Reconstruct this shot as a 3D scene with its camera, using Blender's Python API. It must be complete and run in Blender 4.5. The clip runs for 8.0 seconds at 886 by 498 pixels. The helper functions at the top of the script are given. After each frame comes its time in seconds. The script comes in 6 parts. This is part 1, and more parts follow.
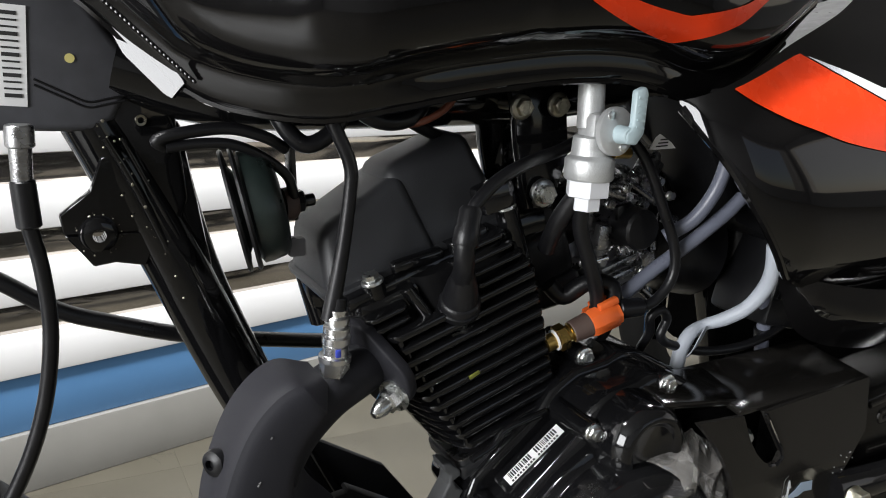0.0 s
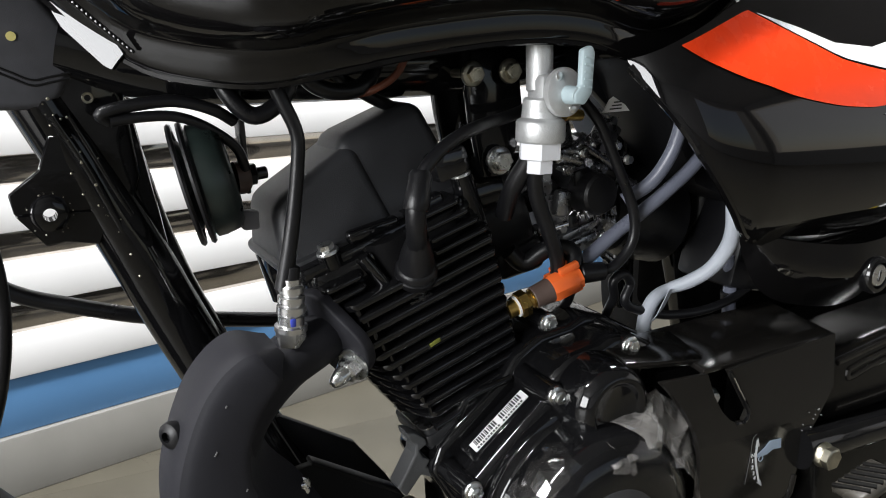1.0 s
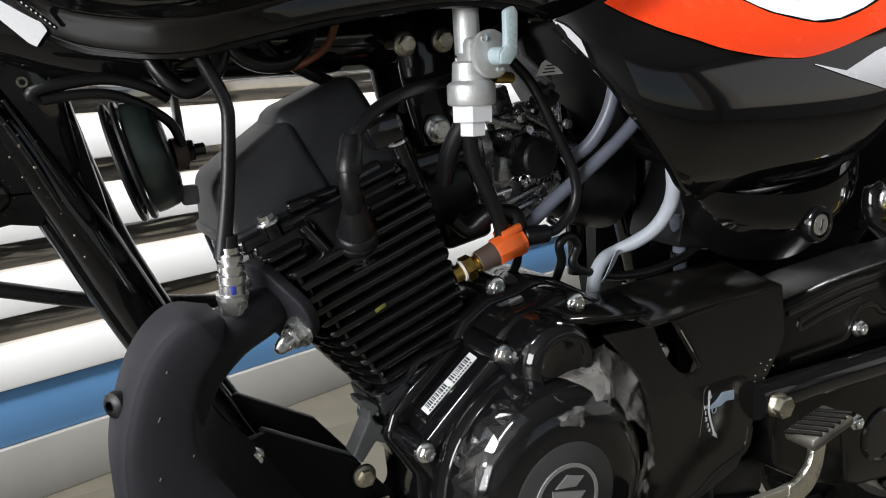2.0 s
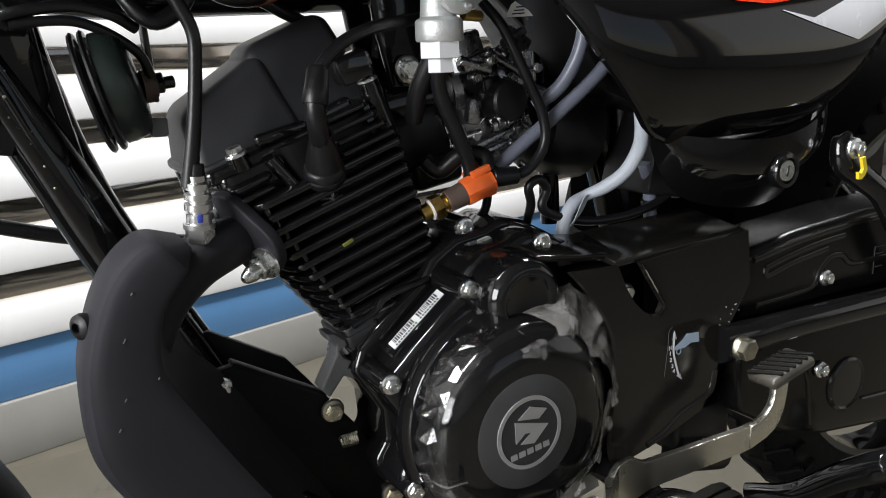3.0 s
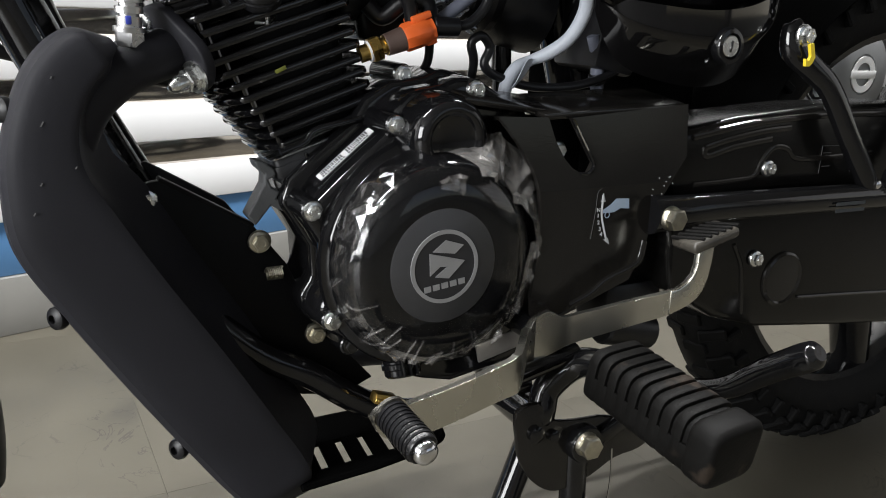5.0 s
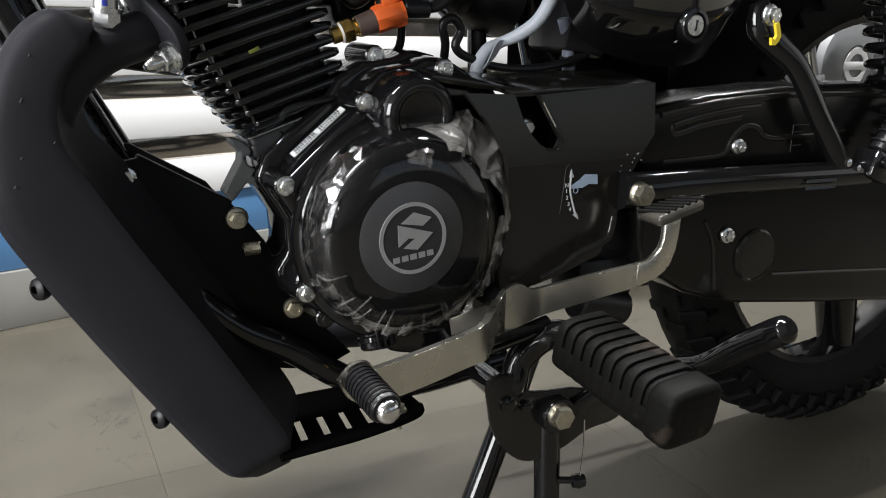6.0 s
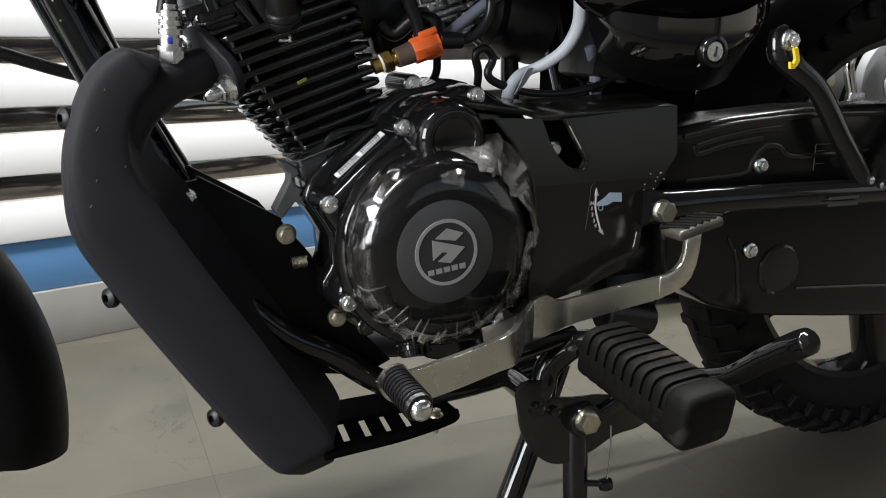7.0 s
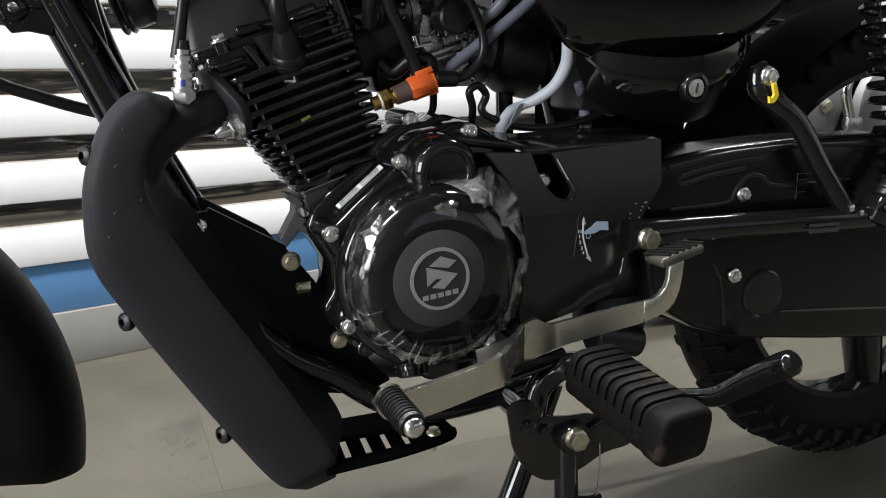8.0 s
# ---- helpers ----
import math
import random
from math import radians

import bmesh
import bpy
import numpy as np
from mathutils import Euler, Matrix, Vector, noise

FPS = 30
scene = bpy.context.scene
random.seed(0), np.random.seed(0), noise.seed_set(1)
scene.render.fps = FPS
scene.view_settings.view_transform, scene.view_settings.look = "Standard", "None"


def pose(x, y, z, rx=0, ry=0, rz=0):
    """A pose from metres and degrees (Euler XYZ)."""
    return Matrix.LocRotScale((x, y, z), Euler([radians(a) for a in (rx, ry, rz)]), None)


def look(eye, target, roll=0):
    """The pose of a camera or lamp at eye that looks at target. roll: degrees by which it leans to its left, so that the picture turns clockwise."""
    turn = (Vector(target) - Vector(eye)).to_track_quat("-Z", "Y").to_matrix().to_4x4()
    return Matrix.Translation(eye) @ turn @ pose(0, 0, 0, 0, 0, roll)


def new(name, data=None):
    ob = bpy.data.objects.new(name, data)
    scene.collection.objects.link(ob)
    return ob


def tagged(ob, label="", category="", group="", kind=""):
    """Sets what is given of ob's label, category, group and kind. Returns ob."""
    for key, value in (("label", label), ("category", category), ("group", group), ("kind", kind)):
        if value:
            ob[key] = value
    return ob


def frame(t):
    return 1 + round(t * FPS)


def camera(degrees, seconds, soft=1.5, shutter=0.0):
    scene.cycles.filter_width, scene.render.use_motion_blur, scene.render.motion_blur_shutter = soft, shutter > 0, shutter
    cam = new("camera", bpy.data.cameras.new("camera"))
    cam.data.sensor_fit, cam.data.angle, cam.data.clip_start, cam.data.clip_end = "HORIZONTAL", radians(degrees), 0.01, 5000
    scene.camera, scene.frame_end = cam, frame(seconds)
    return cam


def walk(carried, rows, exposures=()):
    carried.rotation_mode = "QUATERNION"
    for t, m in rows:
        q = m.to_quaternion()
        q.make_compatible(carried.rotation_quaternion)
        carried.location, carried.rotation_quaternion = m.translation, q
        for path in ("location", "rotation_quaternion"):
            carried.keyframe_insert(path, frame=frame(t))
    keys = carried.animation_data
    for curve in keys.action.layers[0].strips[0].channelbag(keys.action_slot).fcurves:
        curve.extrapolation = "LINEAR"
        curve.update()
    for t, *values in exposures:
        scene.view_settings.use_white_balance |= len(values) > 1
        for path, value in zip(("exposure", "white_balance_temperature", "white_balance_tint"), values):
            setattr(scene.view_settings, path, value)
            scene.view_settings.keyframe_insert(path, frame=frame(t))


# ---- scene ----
cam = camera(57.8, 8.0, soft=1.0)
PATH = [
    (0, (-0.378, -0.53, 0.77), (0.551, 1.172, 0.278), 2.7),
    (0.5, (-0.373, -0.534, 0.765), (0.56, 1.164, 0.268), 2.1),
    (1, (-0.354, -0.55, 0.746), (0.583, 1.149, 0.26), 0.5),
    (2.3, (-0.323, -0.593, 0.703), (0.624, 1.11, 0.254), -2.8),
    (2.5, (-0.322, -0.596, 0.697), (0.633, 1.103, 0.249), -2.2),
    (3, (-0.317, -0.611, 0.675), (0.635, 1.08, 0.19), -2.0),
    (3.5, (-0.309, -0.627, 0.652), (0.637, 1.06, 0.144), -1.8),
    (4, (-0.3, -0.64, 0.624), (0.653, 1.042, 0.11), -0.7),
    (4.5, (-0.291, -0.656, 0.599), (0.653, 1.027, 0.073), 1.7),
    (5, (-0.278, -0.675, 0.573), (0.647, 1.013, 0.028), 1.9),
    (5.2, (-0.274, -0.682, 0.57), (0.644, 1.004, 0.009), 1.9),
    (6.3, (-0.258, -0.728, 0.551), (0.631, 0.986, 0.03), 0.9),
    (6.5, (-0.26, -0.737, 0.554), (0.608, 0.989, 0.038), 1.0),
    (7, (-0.271, -0.766, 0.563), (0.528, 1.001, 0.075), 0.3),
    (7.5, (-0.273, -0.788, 0.572), (0.505, 0.994, 0.101), 0.2),
    (8, (-0.271, -0.811, 0.581), (0.5, 0.981, 0.138), -0.0),
]
walk(cam, [(t, look(eye, target, roll)) for t, eye, target, roll in PATH])

# light of the showroom
world = bpy.data.worlds.new("sky")
scene.world = world
world.use_nodes = True
wn = world.node_tree
sky = wn.nodes.new("ShaderNodeTexSky")
sky.sky_type, sky.sun_disc = "NISHITA", False
sky.sun_elevation, sky.sun_rotation = radians(50), radians(200)
wn.links.new(sky.outputs[0], wn.nodes["Background"].inputs[0])
wn.nodes["Background"].inputs[1].default_value = 0.055
sun_data = bpy.data.lights.new("sun", "SUN")
sun_data.energy, sun_data.angle, sun_data.color = 0.8, radians(12), (1.0, 0.96, 0.9)
sun = new("sun", sun_data)
sun.matrix_world = look((-1.5, -6, 8), (0.5, 0, 0))


def window_light(name, eye, target, w, h, power, color=(1, 1, 1)):
    d = bpy.data.lights.new(name, "AREA")
    d.shape, d.size, d.size_y, d.energy, d.color = "RECTANGLE", w, h, power, color
    ob = new(name, d)
    ob.matrix_world = look(eye, target)
    return ob


# daylight through the big side window
window_light("side_window_light", (-4.80, -1.9, 1.6), (0, -1.9, 1.6), 2.5, 2.2, 335, (0.975, 0.985, 1.0))
# dimmer through shaded windows opposite and in front: unseen, added for fill and reflections
window_light("shaded_window_light", (4.80, -2.45, 1.70), (0, -2.45, 1.70), 3.6, 2.05, 14, (1.0, 0.90, 0.78))
window_light("front_window_light", (2.55, -4.40, 1.70), (2.55, 0, 1.70), 4.2, 2.05, 4, (1.0, 0.90, 0.78))
# tube lights under the ceiling, unseen, added to brighten the wall
for tx, ty in ((-1.6, -0.1), (0.2, 0.1), (2.0, 0.5)):
    window_light("ceiling_tube_light", (tx, ty, 2.93), (tx, ty, 0), 1.2, 0.08, 98, (0.985, 0.985, 0.985))


# ---- materials ----
def mat(name, base, rough=0.5, metal=0.0, coat=0.0, vary=0.25, scale=60.0, bump=0.0, bump_scale=400.0,
        second=None, second_at=0.6, rough_vary=0.1, spec=0.5, piece=0.0, bump_detail=5.0, scuffs=False):
    m = bpy.data.materials.new(name)
    m.use_nodes = True
    t = m.node_tree
    b = t.nodes["Principled BSDF"]
    co = t.nodes.new("ShaderNodeTexCoord").outputs["Object"]
    n1 = t.nodes.new("ShaderNodeTexNoise")
    n1.inputs["Scale"].default_value, n1.inputs["Detail"].default_value = scale, 6
    n2 = t.nodes.new("ShaderNodeTexNoise")
    n2.inputs["Scale"].default_value, n2.inputs["Detail"].default_value = scale * 0.12, 4
    for nn in (n1, n2):
        t.links.new(co, nn.inputs["Vector"])
    add = t.nodes.new("ShaderNodeMath")
    add.operation = "ADD"
    t.links.new(n1.outputs[0], add.inputs[0])
    t.links.new(n2.outputs[0], add.inputs[1])
    ramp = t.nodes.new("ShaderNodeMapRange")
    ramp.inputs[1].default_value, ramp.inputs[2].default_value = 0.6, 1.4
    ramp.inputs[3].default_value, ramp.inputs[4].default_value = 1 - vary, 1 + vary
    t.links.new(add.outputs[0], ramp.inputs[0])
    col = t.nodes.new("ShaderNodeMix")
    col.data_type = "RGBA"
    col.blend_type = "MULTIPLY"
    col.inputs[0].default_value = 1
    col.inputs[6].default_value = (*base, 1)
    t.links.new(ramp.outputs[0], col.inputs[7])
    out = col.outputs[2]
    if second:
        thr = t.nodes.new("ShaderNodeMapRange")
        thr.inputs[1].default_value, thr.inputs[2].default_value = second_at, second_at + 0.08
        n3 = t.nodes.new("ShaderNodeTexNoise")
        n3.inputs["Scale"].default_value, n3.inputs["Detail"].default_value = scale * 0.7, 8
        t.links.new(co, n3.inputs["Vector"])
        t.links.new(n3.outputs[0], thr.inputs[0])
        mx = t.nodes.new("ShaderNodeMix")
        mx.data_type = "RGBA"
        t.links.new(thr.outputs[0], mx.inputs[0])
        t.links.new(out, mx.inputs[6])
        mx.inputs[7].default_value = (*second, 1)
        out = mx.outputs[2]
    if piece:
        info = t.nodes.new("ShaderNodeObjectInfo")
        pr = t.nodes.new("ShaderNodeMapRange")
        pr.inputs[3].default_value, pr.inputs[4].default_value = 1 - piece, 1 + piece
        t.links.new(info.outputs["Random"], pr.inputs[0])
        pm = t.nodes.new("ShaderNodeMix")
        pm.data_type = "RGBA"
        pm.blend_type = "MULTIPLY"
        pm.inputs[0].default_value = 1
        t.links.new(out, pm.inputs[6])
        t.links.new(pr.outputs[0], pm.inputs[7])
        out = pm.outputs[2]
    if scuffs:
        # thin dark rub marks, gathered in patches
        n5 = t.nodes.new("ShaderNodeTexNoise")
        n5.inputs["Scale"].default_value, n5.inputs["Detail"].default_value, n5.inputs["Distortion"].default_value = 7, 5, 2.2
        n6 = t.nodes.new("ShaderNodeTexNoise")
        n6.inputs["Scale"].default_value, n6.inputs["Detail"].default_value = 5, 2
        t.links.new(co, n5.inputs["Vector"])
        t.links.new(co, n6.inputs["Vector"])
        band = t.nodes.new("ShaderNodeMath")
        band.operation = "COMPARE"
        band.inputs[1].default_value, band.inputs[2].default_value = 0.52, 0.006
        t.links.new(n5.outputs[0], band.inputs[0])
        patch = t.nodes.new("ShaderNodeMapRange")
        patch.inputs[1].default_value, patch.inputs[2].default_value, patch.inputs[4].default_value = 0.50, 0.62, 0.55
        t.links.new(n6.outputs[0], patch.inputs[0])
        mark = t.nodes.new("ShaderNodeMath")
        mark.operation = "MULTIPLY"
        t.links.new(band.outputs[0], mark.inputs[0])
        t.links.new(patch.outputs[0], mark.inputs[1])
        rub = t.nodes.new("ShaderNodeMix")
        rub.data_type = "RGBA"
        t.links.new(mark.outputs[0], rub.inputs[0])
        t.links.new(out, rub.inputs[6])
        rub.inputs[7].default_value = (0.022, 0.020, 0.017, 1)
        out = rub.outputs[2]
    t.links.new(out, b.inputs["Base Color"])
    rr = t.nodes.new("ShaderNodeMapRange")
    rr.inputs[1].default_value, rr.inputs[2].default_value = 0.6, 1.4
    rr.inputs[3].default_value, rr.inputs[4].default_value = max(rough - rough_vary, 0.02), min(rough + rough_vary, 1)
    t.links.new(add.outputs[0], rr.inputs[0])
    t.links.new(rr.outputs[0], b.inputs["Roughness"])
    b.inputs["Metallic"].default_value = metal
    b.inputs["Coat Weight"].default_value = coat
    b.inputs["Coat Roughness"].default_value = 0.04
    b.inputs["Specular IOR Level"].default_value = spec
    if bump:
        nb = t.nodes.new("ShaderNodeTexNoise")
        nb.inputs["Scale"].default_value, nb.inputs["Detail"].default_value = bump_scale, bump_detail
        t.links.new(co, nb.inputs["Vector"])
        bp = t.nodes.new("ShaderNodeBump")
        bp.inputs["Strength"].default_value, bp.inputs["Distance"].default_value = bump, 0.001
        t.links.new(nb.outputs[0], bp.inputs["Height"])
        t.links.new(bp.outputs[0], b.inputs["Normal"])
    return m


GLOSS = mat("gloss_black_paint", (0.005, 0.005, 0.0055), 0.09, coat=0.0, spec=0.5, rough_vary=0.05, bump=0.12, bump_scale=70)
TANKPAINT = mat("tank_black_lacquer", (0.004, 0.0038, 0.004), 0.05, coat=0.15, spec=0.4, rough_vary=0.02, vary=0.1)
FINPAINT = mat("fin_black_enamel", (0.0052, 0.0052, 0.0058), 0.07, coat=0.0, spec=0.6, bump=0.14, bump_scale=140, rough_vary=0.05)
SATIN = mat("satin_black_casting", (0.020, 0.0205, 0.0225), 0.46, spec=0.50, bump=0.18, bump_scale=1400, rough_vary=0.07, scale=25)
MATTE = mat("heat_shield_coating", (0.017, 0.017, 0.021), 0.6, spec=0.25, bump=0.1, bump_scale=2200, vary=0.15, scale=20, second=(0.10, 0.10, 0.10), second_at=0.80)
BLACKPLASTIC = mat("black_plastic", (0.008, 0.008, 0.009), 0.34, spec=0.35, bump=0.12, bump_scale=1500)
CASEPLASTIC = mat("satin_chain_case_plastic", (0.0042, 0.0040, 0.0038), 0.21, spec=0.32, rough_vary=0.06, scale=18, bump=0.05, bump_scale=600)
GUARDPLASTIC = mat("satin_guard_plastic", (0.0105, 0.0097, 0.0088), 0.13, spec=0.40, rough_vary=0.04, scale=18, bump=0.05, bump_scale=600)
COWL = mat("grey_cowl_plastic", (0.075, 0.076, 0.085), 0.5, spec=0.3, bump=0.15, bump_scale=1800)
RUBBER = mat("black_rubber", (0.0075, 0.0075, 0.0085), 0.34, spec=0.36, bump=0.15, bump_scale=500, vary=0.3)
PEGRUBBER = mat("dusty_peg_rubber", (0.0045, 0.0043, 0.004), 0.6, spec=0.08, bump=0.2, bump_scale=300, vary=0.35, second=(0.022, 0.017, 0.013), second_at=0.60, scale=45)
TYRE = mat("tyre_rubber", (0.006, 0.006, 0.006), 0.65, spec=0.12, bump=0.25, bump_scale=300, vary=0.3, second=(0.025, 0.021, 0.017), second_at=0.66)
ZINC = mat("zinc_plated_steel", (0.80, 0.81, 0.80), 0.28, metal=1, bump=0.04, bump_scale=700, vary=0.2, scale=150)
OLDZINC = mat("yellowed_zinc_steel", (0.50, 0.47, 0.38), 0.34, metal=1, bump=0.2, bump_scale=700, vary=0.3, scale=150)
DARKBOLT = mat("blackened_bolt_steel", (0.06, 0.06, 0.06), 0.3, metal=1, bump=0.15, bump_scale=600)
LEVER = mat("plated_lever_steel", (0.64, 0.62, 0.55), 0.28, metal=1, vary=0.08, scale=30, rough_vary=0.03, bump=0.02, bump_scale=300)
SENSORSTEEL = mat("satin_steel", (0.72, 0.72, 0.72), 0.24, metal=1, vary=0.15)
CHROME = mat("bright_steel", (0.75, 0.75, 0.76), 0.12, metal=1, vary=0.1)
ALU = mat("cast_aluminium", (0.38, 0.38, 0.39), 0.28, metal=1, bump=0.35, bump_scale=700, vary=0.3, scale=120)
TAPALU = mat("die_cast_tap", (0.62, 0.63, 0.63), 0.46, metal=0.6, bump=0.3, bump_scale=900, vary=0.15, scale=120)
TAPLEVER = mat("pale_tap_plastic", (0.42, 0.52, 0.55), 0.4, vary=0.12)
WHITEPL = mat("white_plastic", (0.74, 0.75, 0.78), 0.4, vary=0.05)
BRASS = mat("brass", (0.60, 0.40, 0.12), 0.3, metal=1, bump=0.1)
ORANGE = mat("orange_plastic", (0.75, 0.13, 0.025), 0.4, vary=0.12, bump=0.08, bump_scale=900)
BROWNPL = mat("brown_plastic", (0.09, 0.06, 0.05), 0.5, vary=0.2)
GREYHOSE = mat("grey_vent_hose", (0.13, 0.14, 0.18), 0.35, vary=0.1)
WHITEHOSE = mat("white_sleeve", (0.42, 0.45, 0.50), 0.5, vary=0.12, bump=0.2, bump_scale=200)
DECALO = mat("orange_red_decal", (0.72, 0.045, 0.008), 0.25, spec=0.3, coat=0.0, vary=0.04)
DECALW = mat("silver_white_decal", (0.70, 0.71, 0.75), 0.25, coat=0.6, vary=0.04)
LABEL = mat("white_paper_label", (0.80, 0.80, 0.80), 0.5, vary=0.04)
INK = mat("black_ink", (0.02, 0.02, 0.02), 0.6, vary=0.1)
PRINT = mat("pale_blue_print", (0.30, 0.38, 0.48), 0.5, vary=0.1)
PRINTW = mat("grey_white_print", (0.42, 0.43, 0.44), 0.5, vary=0.1)
FAINT = mat("faint_grey_print", (0.045, 0.045, 0.045), 0.5)
EMBLEM = mat("silver_emblem", (0.42, 0.42, 0.43), 0.4, metal=0.6, vary=0.1)
EMBLEMDARK = mat("emblem_grey_disc", (0.037, 0.037, 0.039), 0.4, vary=0.1)
DULL = mat("dull_black_mudguard", (0.004, 0.004, 0.004), 0.85, spec=0.0, vary=0.3)
BRACKET = mat("matte_black_bracket", (0.005, 0.005, 0.0055), 0.5, spec=0.12, vary=0.2)
YELLOW = mat("yellow_paint_mark", (0.80, 0.60, 0.03), 0.5, vary=0.1)
BLUEMARK = mat("blue_paint_mark", (0.03, 0.05, 0.35), 0.5)
RAWCAST = mat("grey_raw_casting", (0.10, 0.103, 0.106), 0.5, metal=0.4, bump=0.3, bump_scale=600)
WIRE = mat("brown_wire", (0.12, 0.03, 0.012), 0.5)
WALLW = mat("white_wall_panel", (0.76, 0.76, 0.765), 0.35, vary=0.03, scale=6)
WALLB = mat("blue_wall_band", (0.075, 0.185, 0.36), 0.4, vary=0.06, scale=8)
SKIRT = mat("grey_skirting_tile", (0.23, 0.225, 0.21), 0.4, vary=0.08, scale=14)
# strong tone swings in the colour stand in for patchy room reflections
STRIP = mat("polished_wall_strip", (0.40, 0.37, 0.335), 0.07, metal=0.95, vary=0.7, scale=6, rough_vary=0.04, bump=1.0, bump_scale=5, bump_detail=0.6)
STRIP.node_tree.nodes["Bump"].inputs["Distance"].default_value = 0.009
FLOORT = mat("grey_floor_tile", (0.077, 0.070, 0.053), 0.44, vary=0.20, scale=7, bump=0.10, bump_scale=60, piece=0.02, second=(0.058, 0.053, 0.042), second_at=0.64, scuffs=True)
JOINT = mat("floor_joint", (0.080, 0.075, 0.062), 0.8)
# unseen walls and ceiling, kept dark so the black paint reflects little
PLASTER = mat("grey_plaster", (0.110, 0.109, 0.107), 0.7, vary=0.06, scale=4)
CEIL = mat("ceiling_paint", (0.17, 0.17, 0.165), 0.8, vary=0.04, scale=4)
ALUFRAME = mat("window_frame_aluminium", (0.25, 0.25, 0.26), 0.4, metal=0.8)


def film_material(name, low, high, rough, milky):
    m = bpy.data.materials.new(name)
    m.use_nodes = True
    t = m.node_tree
    t.nodes.remove(t.nodes["Principled BSDF"])
    tr = t.nodes.new("ShaderNodeBsdfTransparent")
    gl = t.nodes.new("ShaderNodeBsdfGlossy")
    gl.inputs["Roughness"].default_value = rough
    nz = t.nodes.new("ShaderNodeTexNoise")
    nz.inputs["Scale"].default_value, nz.inputs["Detail"].default_value = 70, 4
    nz.inputs["Distortion"].default_value = 1.5
    co = t.nodes.new("ShaderNodeTexCoord")
    t.links.new(co.outputs["Object"], nz.inputs["Vector"])
    bp = t.nodes.new("ShaderNodeBump")
    bp.inputs["Strength"].default_value, bp.inputs["Distance"].default_value = 0.12, 0.002
    t.links.new(nz.outputs[0], bp.inputs["Height"])
    t.links.new(bp.outputs[0], gl.inputs["Normal"])
    df = t.nodes.new("ShaderNodeBsdfDiffuse")
    df.inputs["Color"].default_value = (0.50, 0.48, 0.455, 1)
    both = t.nodes.new("ShaderNodeMixShader")
    both.inputs[0].default_value = milky
    t.links.new(gl.outputs[0], both.inputs[1])
    t.links.new(df.outputs[0], both.inputs[2])
    mx = t.nodes.new("ShaderNodeMixShader")
    big = t.nodes.new("ShaderNodeTexNoise")
    big.inputs["Scale"].default_value, big.inputs["Detail"].default_value = 14, 3
    t.links.new(co.outputs["Object"], big.inputs["Vector"])
    mr = t.nodes.new("ShaderNodeMapRange")
    mr.inputs[1].default_value, mr.inputs[2].default_value = 0.46, 0.60
    mr.inputs[3].default_value, mr.inputs[4].default_value = low, high
    t.links.new(big.outputs[0], mr.inputs[0])
    t.links.new(mr.outputs[0], mx.inputs[0])
    t.links.new(tr.outputs[0], mx.inputs[1])
    t.links.new(both.outputs[0], mx.inputs[2])
    t.links.new(mx.outputs[0], t.nodes["Material Output"].inputs[0])
    return m


FILM = film_material("taut_clear_film", 0.004, 0.014, 0.05, 0.0)
FOLD = film_material("pleated_clear_film", 0.05, 0.19, 0.08, 0.15)
WISP = film_material("thin_pleated_film", 0.04, 0.48, 0.10, 0.50)
LAPFILM = film_material("milky_creased_film", 0.18, 0.46, 0.14, 0.55)
CREASE = film_material("sharp_film_crease", 0.06, 0.28, 0.15, 0.70)


# ---- building helpers ----
def thing(name, at, label, category, group="", kind=""):
    e = new(name)
    e.location = at
    e.empty_display_size = 0.05
    return tagged(e, label, category, group, kind)


def root_of(ob):
    """Where a thing's origin lies; parts keep theirs at the world's."""
    return Vector(ob.location) if ob.parent is None and ob.data is None else Vector((0, 0, 0))


def finish(bm, name, material, smooth=40):
    bmesh.ops.recalc_face_normals(bm, faces=bm.faces)
    me = bpy.data.meshes.new(name)
    bm.to_mesh(me)
    bm.free()
    me.materials.append(material)
    if smooth:
        me.polygons.foreach_set("use_smooth", [True] * len(me.polygons))
        me.set_sharp_from_angle(angle=radians(smooth))
    return me


def part(name, bm, material, parent=None, label="", smooth=40):
    """Links a bmesh, made in world places, as one mesh under a thing or a part."""
    ob = new(name, finish(bm, name, material, smooth))
    if parent is not None:
        ob.parent = parent
        ob.matrix_parent_inverse = Matrix.Translation(-root_of(parent))
    if label:
        ob["label"] = label
    return ob


def merge(*bms):
    out = bms[0]
    for b in bms[1:]:
        me = bpy.data.meshes.new("tmp")
        b.to_mesh(me)
        b.free()
        out.from_mesh(me)
        bpy.data.meshes.remove(me)
    return out


def round_edges(bm, width, segs=2, angle=30):
    es = [e for e in bm.edges if len(e.link_faces) == 2 and e.calc_face_angle(0) > radians(angle)]
    bmesh.ops.bevel(bm, geom=es, offset=width, segments=segs, affect="EDGES", profile=0.5, clamp_overlap=True)
    return bm


